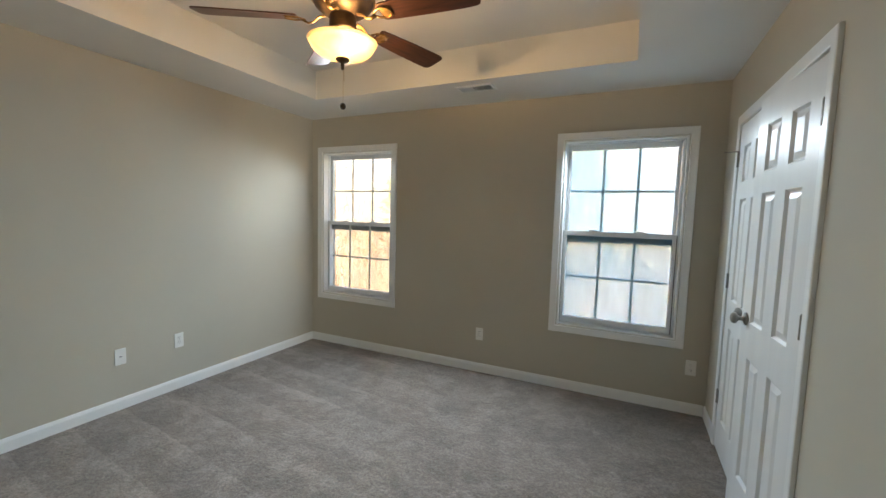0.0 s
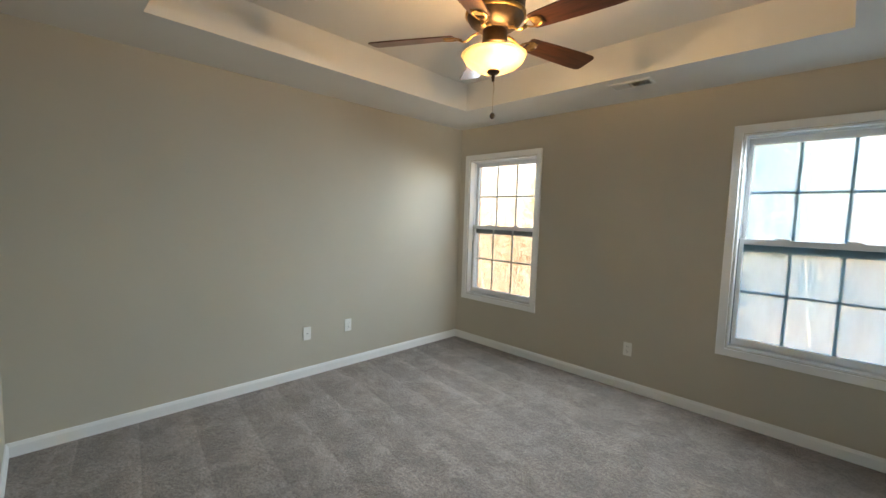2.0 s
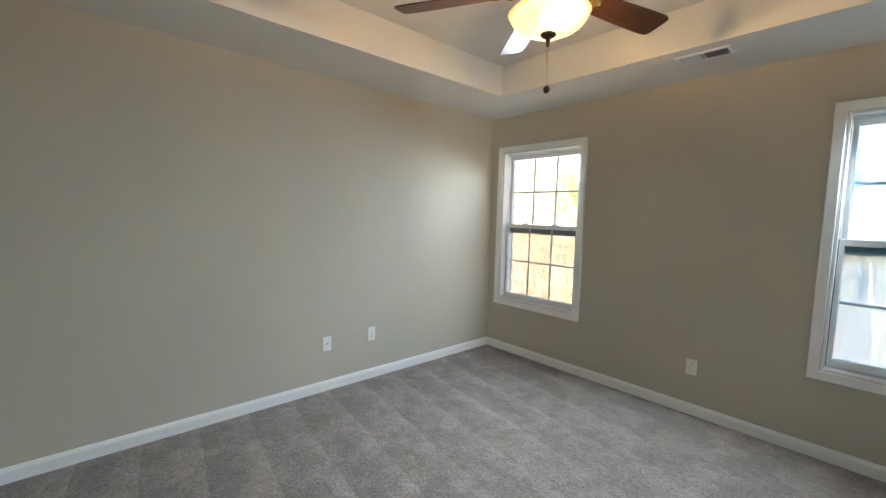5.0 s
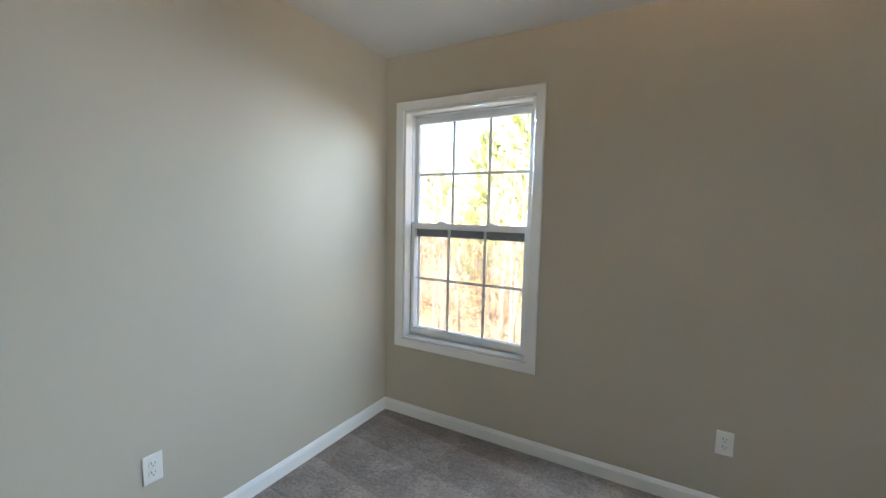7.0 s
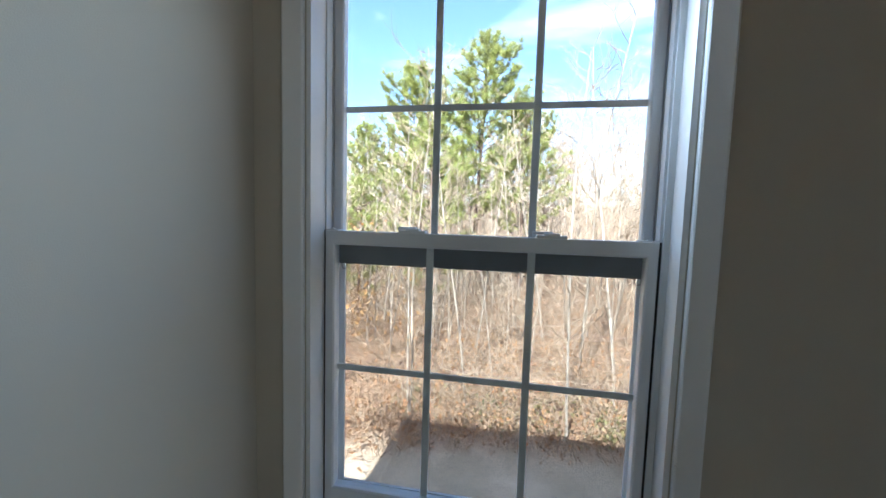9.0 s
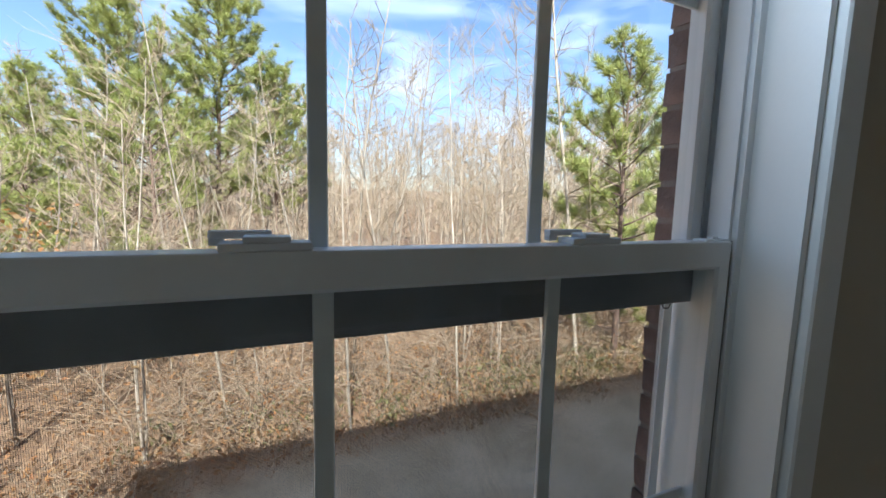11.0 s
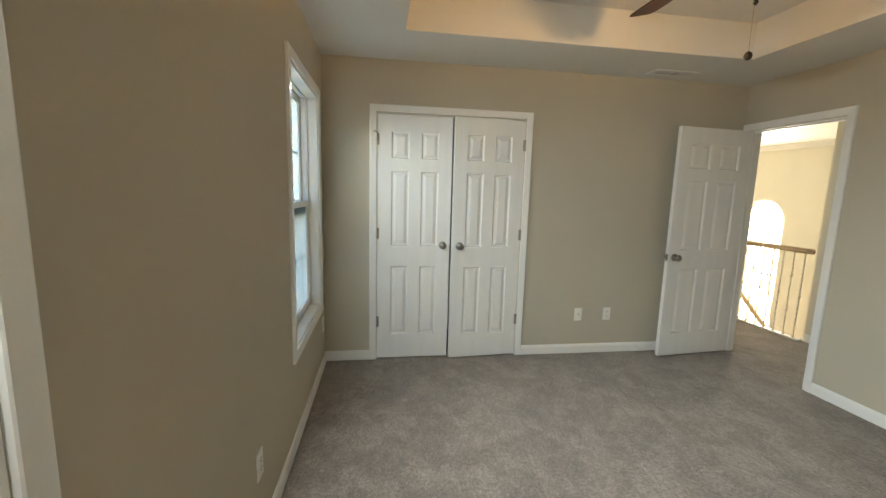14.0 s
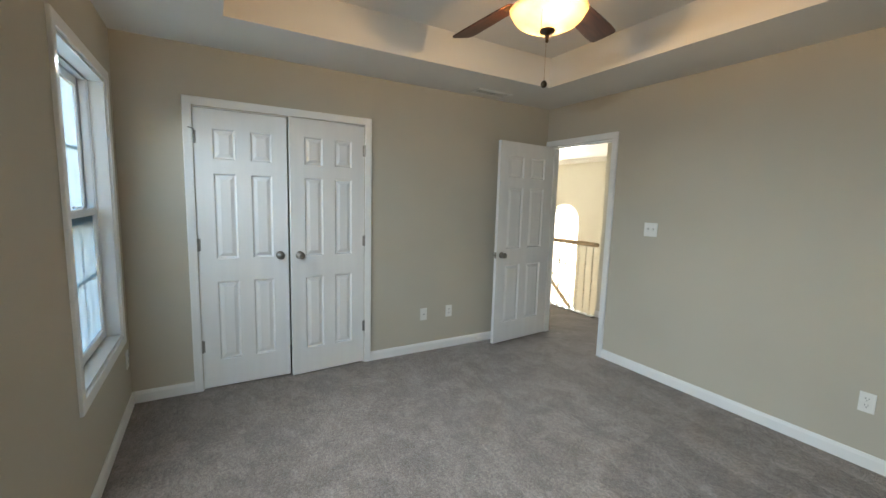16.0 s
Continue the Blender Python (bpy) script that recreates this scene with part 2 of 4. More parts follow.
def bowl_material():
    m = bpy.data.materials.new("amber_glass")
    m.use_nodes = True
    n, l = m.node_tree.nodes, m.node_tree.links
    n.clear()
    o, mx, mx2, tl, df, gl, co, ns, rp = (n.new("ShaderNode" + k) for k in ("OutputMaterial", "MixShader", "MixShader", "BsdfTranslucent", "BsdfDiffuse", "BsdfGlossy", "TexCoord", "TexNoise", "ValToRGB"))
    ns.inputs["Scale"].default_value, ns.inputs["Detail"].default_value, ns.inputs["Distortion"].default_value = 9, 5, 1.0
    l.new(co.outputs["Object"], ns.inputs["Vector"])
    l.new(ns.outputs["Fac"], rp.inputs[0])
    rp.color_ramp.elements[0].position, rp.color_ramp.elements[1].position = 0.3, 0.7
    rp.color_ramp.elements[0].color, rp.color_ramp.elements[1].color = (0.58, 0.49, 0.34, 1), (0.72, 0.65, 0.50, 1)
    l.new(rp.outputs[0], tl.inputs[0])
    l.new(rp.outputs[0], df.inputs[0])
    gl.inputs["Roughness"].default_value = 0.15
    mx.inputs[0].default_value, mx2.inputs[0].default_value = 0.42, 0.05
    l.new(tl.outputs[0], mx.inputs[1])
    l.new(df.outputs[0], mx.inputs[2])
    l.new(mx.outputs[0], mx2.inputs[1])
    l.new(gl.outputs[0], mx2.inputs[2])
    l.new(mx2.outputs[0], o.inputs[0])
    return m


M_CARPET, M_GLASS, M_SCREEN, M_BOWL = carpet_material(), glass_material(), screen_material(), bowl_material()
M_HAZED = hazed_glass_material()


# ---- building helpers ----
def add_box(bm, a, b, bevel=0.0, m=None):
    a, b = [min(p, q) for p, q in zip(a, b)], [max(p, q) for p, q in zip(a, b)]
    vs = [bm.verts.new((x, y, z)) for x in (a[0], b[0]) for y in (a[1], b[1]) for z in (a[2], b[2])]
    fs = [bm.faces.new([vs[i] for i in q]) for q in ((0, 1, 3, 2), (4, 6, 7, 5), (0, 4, 5, 1), (2, 3, 7, 6), (0, 2, 6, 4), (1, 5, 7, 3))]
    if bevel:
        es = list({e for f in fs for e in f.edges})
        r = bmesh.ops.bevel(bm, geom=es, offset=bevel, segments=2, affect="EDGES", profile=0.6)
        vs = list({v for f in r["faces"] for v in f.verts} | {v for v in vs if v.is_valid})
    if m is not None:
        bmesh.ops.transform(bm, matrix=m, verts=vs)
    return vs


def boxes(*pairs, bevel=0.0):
    bm = bmesh.new()
    for a, b in pairs:
        add_box(bm, a, b, bevel)
    return bm


def lathe(profile, segs=32, bm=None, m=None):
    """Turns (radius, height) pairs round z."""
    bm = bm or bmesh.new()
    rings, made = [], []
    for r, z in profile:
        if r < 1e-5:
            ring = [bm.verts.new((0, 0, z))]
        else:
            ring = [bm.verts.new((r * math.cos(2 * math.pi * i / segs), r * math.sin(2 * math.pi * i / segs), z)) for i in range(segs)]
        rings.append(ring)
        made += ring
    for p, q in zip(rings, rings[1:]):
        for i in range(segs):
            j = (i + 1) % segs
            if len(p) == 1 and len(q) > 1:
                bm.faces.new((p[0], q[j], q[i]))
            elif len(q) == 1 and len(p) > 1:
                bm.faces.new((p[i], p[j], q[0]))
            elif len(p) > 1:
                bm.faces.new((p[i], p[j], q[j], q[i]))
    if m is not None:
        bmesh.ops.transform(bm, matrix=m, verts=made)
    return bm


def tube(points, radius, segs=8, bm=None, flat=1.0):
    """A round bar along points; radius is a number or one for each point; flat squeezes it in z."""
    bm = bm or bmesh.new()
    pts = [Vector(p) for p in points]
    rad = radius if isinstance(radius, (list, tuple)) else [radius] * len(pts)
    rings = []
    for i, p in enumerate(pts):
        d = (pts[min(i + 1, len(pts) - 1)] - pts[max(i - 1, 0)]).normalized()
        s = d.cross(Vector((0, 0, 1)) if abs(d.z) < 0.95 else Vector((1, 0, 0))).normalized()
        u = s.cross(d)
        rings.append([bm.verts.new(p + rad[i] * (math.cos(2 * math.pi * k / segs) * s + flat * math.sin(2 * math.pi * k / segs) * u)) for k in range(segs)])
    for p, q in zip(rings, rings[1:]):
        for k in range(segs):
            bm.faces.new((p[k], p[(k + 1) % segs], q[(k + 1) % segs], q[k]))
    bm.faces.new(rings[0][::-1])
    bm.faces.new(rings[-1])
    return bm


def mesh_of(name, bm, material, smooth=False):
    bmesh.ops.recalc_face_normals(bm, faces=bm.faces)
    me = bpy.data.meshes.new(name)
    bm.to_mesh(me)
    bm.free()
    me.materials.append(material)
    if smooth:
        me.polygons.foreach_set("use_smooth", [True] * len(me.polygons))
    return me


def part(name, bm, material, parent, label="", smooth=False, at=None):
    ob = new(name, mesh_of(name, bm, material, smooth))
    ob.parent = parent
    if at is not None:
        ob.matrix_basis = at
    return tagged(ob, label)


def structure(name, bm, material, label="", category=""):
    return tagged(new(name, mesh_of(name, bm, material)), label, category, kind="structure")


def thing(name, label, category, m=None, group="", kind=""):
    ob = new(name)
    ob.empty_display_size = 0.1
    if m is not None:
        ob.matrix_basis = m
    return tagged(ob, label, category, group, kind)


def holed_wall(bm, u0, u1, z0, z1, holes, place):
    """A wall from u0 to u1 with rectangular holes (a, b, bottom, top); place(u, z) gives two opposite corners' (x, y) span."""
    us = sorted({u0, u1, *[h[0] for h in holes], *[h[1] for h in holes]})
    for a, b in zip(us, us[1:]):
        cuts = sorted((h[2], h[3]) for h in holes if h[0] <= a and h[1] >= b)
        z = z0
        for lo, hi in cuts + [(z1, z1)]:
            if lo > z:
                add_box(bm, *place(a, b, z, lo))
            z = hi
    return bm


def frame_sweep(bm, u0, u1, z0, z1, profile, spot, closed=True):
    """Mitred trim round an opening: profile is (offset outwards, proud) pairs; spot(u, proud, z) gives the place."""
    rings = []
    for o, v in profile:
        ring = [(u0 - o, z0 - o if closed else z0), (u0 - o, z1 + o), (u1 + o, z1 + o), (u1 + o, z0 - o if closed else z0)]
        rings.append([bm.verts.new(spot(u, v, z)) for u, z in ring])
    n = len(rings)
    for i in range(n):
        p, q = rings[i], rings[(i + 1) % n]
        for k in range(4 if closed else 3):
            bm.faces.new((p[k], p[(k + 1) % 4], q[(k + 1) % 4], q[k]))
    if not closed:
        bm.faces.new([r[0] for r in rings])
        bm.faces.new([r[3] for r in rings][::-1])
    return bm


CASING = [(0.004, 0.0), (0.004, 0.012), (0.008, 0.0145), (0.030, 0.0155), (0.054, 0.017), (0.059, 0.015), (0.060, 0.011), (0.060, 0.0)]

# ---- the room ----
W, D, H, TRAY = 3.805, 3.70, 2.44, 2.685
TX0, TX1, TY0, TY1 = 0.61, 3.20, 0.60, 3.09
WIN = (0.148, 1.030, 0.550, 2.078)
WIN_STEP = 2.546
CLOSET = (2.056, 3.276, 0.0, 2.042)
ENTRY = (2.974, 3.744, 0.0, 2.042)
STUD = 0.115

floor_bm = bmesh.new()
add_box(floor_bm, (-0.12, -STUD, -0.3), (W + 0.75, D + 0.1, 0))
structure("floor", floor_bm, M_CARPET, "greige plush carpet with vacuum lines and foot marks", "carpet")
structure("wall_west", boxes(((-0.12, -STUD, 0), (0, D + 0.12, TRAY + 0.06))), M_WALL, "greige painted drywall", "wall")
n_holes = [WIN, (WIN[0] + WIN_STEP, WIN[1] + WIN_STEP, WIN[2], WIN[3])]
structure("wall_north", holed_wall(bmesh.new(), 0, W + 0.75, 0, TRAY + 0.06, n_holes, lambda a, b, z, t: ((a, D, z), (b, D + 0.12, t))), M_WALL, "greige painted drywall with two windows", "wall")
structure("wall_east", holed_wall(bmesh.new(), -STUD, D, 0, TRAY + 0.06, [CLOSET], lambda a, b, z, t: ((W, a, z), (W + STUD, b, t))), M_WALL, "greige painted drywall with a closet opening", "wall")
structure("wall_south", holed_wall(bmesh.new(), 0, W, 0, TRAY + 0.06, [ENTRY], lambda a, b, z, t: ((a, -STUD, z), (b, 0, t))), M_WALL, "greige painted drywall with a doorway", "wall")
ceil_bm = boxes(((0, 0, H), (TX0, D, TRAY)), ((TX1, 0, H), (W, D, TRAY)), ((TX0, 0, H), (TX1, TY0, TRAY)), ((TX0, TY1, H), (TX1, D, TRAY)), ((-0.12, -STUD, TRAY), (W + STUD, D + 0.12, TRAY + 0.06)))
structure("ceiling", ceil_bm, M_CEIL, "white tray ceiling with a raised middle", "ceiling")
closet_bm = boxes(((W + 0.70, 1.3, 0), (W + 0.75, D, H)), ((W + STUD, 1.25, 0), (W + 0.75, 1.3, H)), ((W + STUD, 1.25, H), (W + 0.75, D, H + 0.05)))
structure("wall_closet", closet_bm, M_WALL, "greige closet walls behind the closed doors", "wall")

BASE = [(0.0, 0.0), (0.013, 0.0), (0.013, 0.062), (0.009, 0.074), (0.006, 0.083), (0.0, 0.083)]


def baseboard(name, p, q, normal, material=None):
    bm = bmesh.new()
    p, q, nv = Vector((*p, 0)), Vector((*q, 0)), Vector((*normal, 0))
    rings = [[bm.verts.new(e + nv * o + Vector((0, 0, z))) for o, z in BASE] for e in (p, q)]
    k = len(BASE)
    for i in range(k):
        bm.faces.new((rings[0][i], rings[0][(i + 1) % k], rings[1][(i + 1) % k], rings[1][i]))
    bm.faces.new(rings[0][::-1])
    bm.faces.new(rings[1])
    return structure(name, bm, material or M_TRIM, "white painted wooden baseboard", "baseboard")


baseboard("baseboard_west", (0, 0), (0, D), (1, 0))
baseboard("baseboard_north", (0.013, D), (W - 0.013, D), (0, -1))
baseboard("baseboard_east_1", (W, CLOSET[1] + 0.06), (W, D), (-1, 0))
baseboard("baseboard_east_2", (W, 0), (W, CLOSET[0] - 0.06), (-1, 0))
baseboard("baseboard_south", (0.013, 0), (ENTRY[0] - 0.06, 0), (0, 1))


# ---- windows ----
def build_window(name, dx, glass, glass_label):
    u0, u1, z0, z1 = WIN[0] + dx, WIN[1] + dx, WIN[2], WIN[3]
    win = thing(name, "white double-hung window with grilles and painted casing", "window", kind="structure")
    part("casing", frame_sweep(bmesh.new(), u0, u1, z0, z1, CASING, lambda u, v, z: (u, D - v, z)), M_TRIM, win, "white painted wooden casing")
    jb = bmesh.new()
    frame_sweep(jb, u0 + 0.012, u1 - 0.012, z0 + 0.012, z1 - 0.012, [(0, 0), (0.012, 0), (0.012, 0.078), (0, 0.078)], lambda u, v, z: (u, D - 0.002 + v, z))
    part("jamb", jb, M_TRIM, win, "white painted jamb boards")
    fu0, fu1, fz0, fz1 = u0 + 0.016, u1 - 0.032, z0 + 0.018, z1 - 0.018
    fb = bmesh.new()
    for o0, o1, y0, y1 in ((0.006, 0.03, 0.066, 0.074), (0.0, 0.032, 0.074, 0.105), (0.012, 0.034, 0.105, 0.112), (0.0, 0.034, 0.112, 0.128), (0.006, 0.05, 0.128, 0.165), (0.02, 0.055, 0.165, 0.175)):
        frame_sweep(fb, fu0, fu1, fz0, fz1, [(o0, y0), (o1, y0), (o1, y1), (o0, y1)], lambda u, v, z: (u, D + v, z))
    part("window_frame", fb, M_VINYL, win, "white vinyl track frame")
    cx = (fu0 + fu1) / 2

    def sash(label_y, lo, hi, bottom, top, side, depth):
        y = D + label_y
        s = part("sash", frame_sweep(bmesh.new(), fu0 + side, fu1 - side, lo + bottom, hi - top, [(0, 0.004), (0.004, 0), (0.024, 0), (0.026, 0.003), (0.026, depth), (0, depth)], lambda u, v, z: (u, y + v, z)), M_VINYL, win, "white vinyl sash frame")
        extra = boxes(((fu0, y, lo), (fu1, y + depth, lo + bottom - 0.022)), ((fu0, y, hi - top + 0.022), (fu1, y + depth, hi)), bevel=0.002)
        part("rail", extra, M_VINYL, s)
        g0, g1, h0, h1 = fu0 + side + 0.001, fu1 - side - 0.001, lo + bottom, hi - top
        gy = y + depth * 0.45
        for k in (1, 2):
            gx = g0 + (g1 - g0) * k / 3
            part("muntin", boxes(((gx - 0.0095, gy + 0.004, h0), (gx + 0.0095, gy + 0.010, h1)), bevel=0.002), M_VINYL, s)
        gz = (h0 + h1) / 2
        part("muntin", boxes(((g0, gy + 0.0045, gz - 0.0085), (g1, gy + 0.0095, gz + 0.0085)), bevel=0.002), M_VINYL, s)
        part("pane", boxes(((g0 - 0.006, gy, h0 - 0.006), (g1 + 0.006, gy + 0.002, h1 + 0.006))), glass, s, glass_label)
        return s

    low = sash(0.068, fz0 + 0.004, 1.344, 0.046, 0.038, 0.026, 0.032)
    sash(0.112, 1.256, fz1 - 0.002, 0.082, 0.044, 0.028, 0.028)
    # dark grey strip across the front of the upper sash's bottom rail
    part("rail_strip", boxes(((fu0 + 0.022, D + 0.104, 1.252), (fu1 - 0.022, D + 0.1112, 1.310)), bevel=0.0015), M_GREY_STRIP, win, "dark grey strip over the upper sash's bottom rail")
    part("weather_strip", boxes(((fu0 - 0.0055, D + 0.0715, fz0), (fu0 - 0.0005, D + 0.0735, 1.344)), ((fu1 + 0.0005, D + 0.0715, fz0), (fu1 + 0.0055, D + 0.0735, 1.344))), M_RUBBER, win, "black weather strip")
    for k in (-1, 1):
        lx = cx + 0.176 * k
        lb = bmesh.new()
        add_box(lb, (lx - 0.036, D + 0.070, 1.344), (lx + 0.036, D + 0.098, 1.351), 0.0015)
        add_box(lb, (lx - 0.018, D + 0.071, 1.351), (lx + 0.019, D + 0.096, 1.356), 0.0015)
        lock = part("sash_lock", lb, M_VINYL, win, "white cam sash lock")
        lv = bmesh.new()
        add_box(lv, (lx - 0.046, D + 0.100, 1.352), (lx + 0.004, D + 0.112, 1.359), 0.002)
        add_box(lv, (lx - 0.046, D + 0.101, 1.346), (lx - 0.034, D + 0.111, 1.353), 0.0015)
        part("lever", lv, M_VINYL, lock)
        part("tilt_latch", boxes(((cx + k * 0.40 - 0.028, D + 0.074, 1.344), (cx + k * 0.40 + 0.018, D + 0.094, 1.347)), ((cx + k * 0.40 - 0.006, D + 0.08, 1.347), (cx + k * 0.40 + 0.004, D + 0.088, 1.350)), bevel=0.001), M_VINYL, win, "white tilt latch")
    sc = thing("insect_screen", "", "", None)
    sc.parent = win
    del_keys = [k for k in ("label", "category", "kind") if k in sc]
    for k in del_keys:
        del sc[k]
    part("screen_frame", frame_sweep(bmesh.new(), fu0 + 0.022, fu1 - 0.022, fz0 + 0.02, 1.262, [(0, 0), (0.018, 0), (0.018, 0.008), (0, 0.008)], lambda u, v, z: (u, D + 0.146 + v, z)), M_VINYL, sc)
    part("screen_mesh", boxes(((fu0 + 0.02, D + 0.149, fz0 + 0.02), (fu1 - 0.02, D + 0.1493, 1.264))), M_SCREEN, sc, "fine grey insect mesh")
    for k in (-1, 1):
        tx = cx + k * (fu1 - fu0) / 2 - k * 0.03
        part("pull_tab", tube([(tx, D + 0.143, 1.262), (tx, D + 0.143, 1.236), (tx + 0.004 * k, D + 0.143, 1.232), (tx + 0.013 * k, D + 0.143, 1.232), (tx + 0.016 * k, D + 0.143, 1.236), (tx + 0.016 * k, D + 0.143, 1.262)], 0.0011, 6), M_SLOT, sc, "dark wire pull tab")
    return win


build_window("window_1", 0.0, M_GLASS, "clear glass pane")
build_window("window_2", WIN_STEP, M_HAZED, "milky pale blue glass pane")


# ---- doors ----
def door_leaf(name, w, h, label, category="door", swing=1, hinges=(0.32, 1.07, 1.82), knob_z=0.975, both=True, kind="", group=""):
    """A six-panel leaf: hinge edge at the origin, leaf along +x, room face at y = 0, back at y = -0.035 * swing."""
    th = 0.035
    d = thing(name, label, category, group=group, kind=kind)
    st, mu = 0.108 if w < 0.7 else 0.118, 0.098
    pw = (w - 2 * st - mu) / 2
    xs = [0, st, st + pw, st + pw + mu, w - st, w]
    zs = [0, 0.205, 0.795, 0.965, 1.575, 1.675, 1.885, h]
    bm = bmesh.new()
    holes = []
    for y in (0.0, -th):
        vs = [[bm.verts.new((x, y, z)) for z in zs] for x in xs]
        for i in range(5):
            for j in range(7):
                f = bm.faces.new((vs[i][j], vs[i + 1][j], vs[i + 1][j + 1], vs[i][j + 1]))
                if i in (1, 3) and j in (1, 3, 5):
                    holes.append(f)
        if y == 0.0:
            front = vs
    back = vs
    loop = [(i, 0) for i in range(6)] + [(5, j) for j in range(1, 8)] + [(i, 7) for i in range(4, -1, -1)] + [(0, j) for j in range(6, 0, -1)]
    for (a, b), (c, e) in zip(loop, loop[1:] + loop[:1]):
        bm.faces.new((front[a][b], front[c][e], back[c][e], back[a][b]))
    bmesh.ops.recalc_face_normals(bm, faces=bm.faces)
    bmesh.ops.inset_individual(bm, faces=holes, thickness=0.013, depth=-0.0125)
    part("body", bm, M_DOOR, d)
    for i in (1, 3):
        for j in (1, 3, 5):
            a, b, lo, hi = xs[i] + 0.016, xs[i + 1] - 0.016, zs[j] + 0.016, zs[j + 1] - 0.016
            for y, s in ((-0.0120, 1), (-th + 0.0120, -1)):
                pb = bmesh.new()
                e = 0.024
                o = [pb.verts.new((x, y, z)) for x, z in ((a, lo), (b, lo), (b, hi), (a, hi))]
                q = [pb.verts.new((x, y + s * 0.0095, z)) for x, z in ((a + e, lo + e), (b - e, lo + e), (b - e, hi - e), (a + e, hi - e))]
                pb.faces.new(q)
                pb.faces.new(o[::-1])
                for k in range(4):
                    pb.faces.new((o[k], o[(k + 1) % 4], q[(k + 1) % 4], q[k]))
                part("panel", pb, M_DOOR, d)
    prof = [(0, 0), (0.031, 0), (0.032, 0.005), (0.026, 0.009), (0.012, 0.012), (0.010, 0.03), (0.015, 0.035), (0.026, 0.043), (0.0275, 0.052), (0.024, 0.060), (0.012, 0.065), (0, 0.066)]
    sides = ((0.0, -90), (-th, 90)) if both else ((0.0, -90),)
    for y, rot in sides:
        part("knob", lathe(prof, 28, m=pose(w - 0.062, y, knob_z, rot)), M_NICKEL, d, "satin nickel door knob", smooth=True)
    if both:
        part("latch_plate", boxes(((w - 0.001, -th * 0.86, knob_z - 0.03), (w + 0.0015, -th * 0.14, knob_z + 0.03)), ((w, -th * 0.7, knob_z - 0.009), (w + 0.011, -th * 0.35, knob_z + 0.009)), bevel=0.001), M_NICKEL, d, "satin nickel latch plate")
    for hz in hinges:
        hb = tube([(-0.004, 0.006 * swing, hz - 0.045), (-0.004, 0.006 * swing, hz + 0.045)], 0.0062, 10)
        add_box(hb, (-0.010, 0.0005, hz - 0.044), (0.012, 0.0025, hz + 0.044), 0.0006)
        lathe([(0, -0.004), (0.004, -0.003), (0.0045, 0), (0.0, 0.001)], 10, hb, pose(-0.004, 0.006 * swing, hz + 0.049))
        part("hinge", hb, M_NICKEL, d, "satin nickel butt hinge")
    return d


# closet: a pair of leaves, one shut and one a little ajar
closet_frame = thing("door_1", "white painted closet door frame with casing", "door frame", kind="structure")
part("casing", frame_sweep(bmesh.new(), CLOSET[0], CLOSET[1], 0, CLOSET[3], CASING, lambda u, v, z: (W - v, u, z), False), M_TRIM, closet_frame)
part("jamb", frame_sweep(bmesh.new(), CLOSET[0] + 0.002, CLOSET[1] - 0.002, 0, CLOSET[3] - 0.002, [(-0.002, 0.0), (0.002, 0.0), (0.002, 0.114), (-0.002, 0.114)], lambda u, v, z: (W + 0.0005 + v, u, z), False), M_TRIM, closet_frame)
shut = door_leaf("closet_door", 0.600, 2.018, "white six-panel closet door, shut", both=False)
shut.matrix_basis = Matrix(((0, -1, 0, W - 0.006), (-1, 0, 0, CLOSET[1] - 0.005), (0, 0, 1, 0.014), (0, 0, 0, 1)))
ajar = door_leaf("closet_door", 0.599, 2.018, "white six-panel closet door, slightly ajar", both=False)
turn = radians(4.6)
ajar.matrix_basis = Matrix.Translation((W - 0.006, CLOSET[0] + 0.005, 0.014)) @ Matrix(((-math.sin(turn), -math.cos(turn), 0, 0), (math.cos(turn), -math.sin(turn), 0, 0), (0, 0, 1, 0), (0, 0, 0, 1)))
stop_bm = tube([(W - 0.020, CLOSET[1] + 0.001, 1.884), (W - 0.045, CLOSET[1] + 0.004, 1.884), (W - 0.075, CLOSET[1] + 0.022, 1.884)], 0.003, 8)
add_box(stop_bm, (W - 0.026, CLOSET[1] - 0.008, 1.880), (W - 0.008, CLOSET[1] + 0.008, 1.8875), 0.001)
lathe([(0, 0), (0.007, 0.001), (0.007, 0.008), (0, 0.009)], 12, stop_bm, pose(W - 0.075, CLOSET[1] + 0.022, 1.88))
stop = tagged(new("hinge_stop", mesh_of("hinge_stop", stop_bm, M_NICKEL)), "satin nickel hinge-pin door stop on the top hinge", "door stop")

# entry door, wide open
entry_frame = thing("door_2", "white painted entry door frame with casing", "door frame", kind="structure")
part("casing", frame_sweep(bmesh.new(), ENTRY[0], ENTRY[1], 0, ENTRY[3], [(o if o < 0.05 else min(o, 0.06), v) for o, v in CASING], lambda u, v, z: (u, v, z), False), M_TRIM, entry_frame)
part("casing", frame_sweep(bmesh.new(), ENTRY[0], ENTRY[1], 0, ENTRY[3], CASING, lambda u, v, z: (u, -STUD - v, z), False), M_TRIM, entry_frame)
part("jamb", frame_sweep(bmesh.new(), ENTRY[0] + 0.002, ENTRY[1] - 0.002, 0, ENTRY[3] - 0.002, [(-0.006, 0.0), (0.002, 0.0), (0.002, 0.115), (-0.006, 0.115)], lambda u, v, z: (u, -v, z), False), M_TRIM, entry_frame)
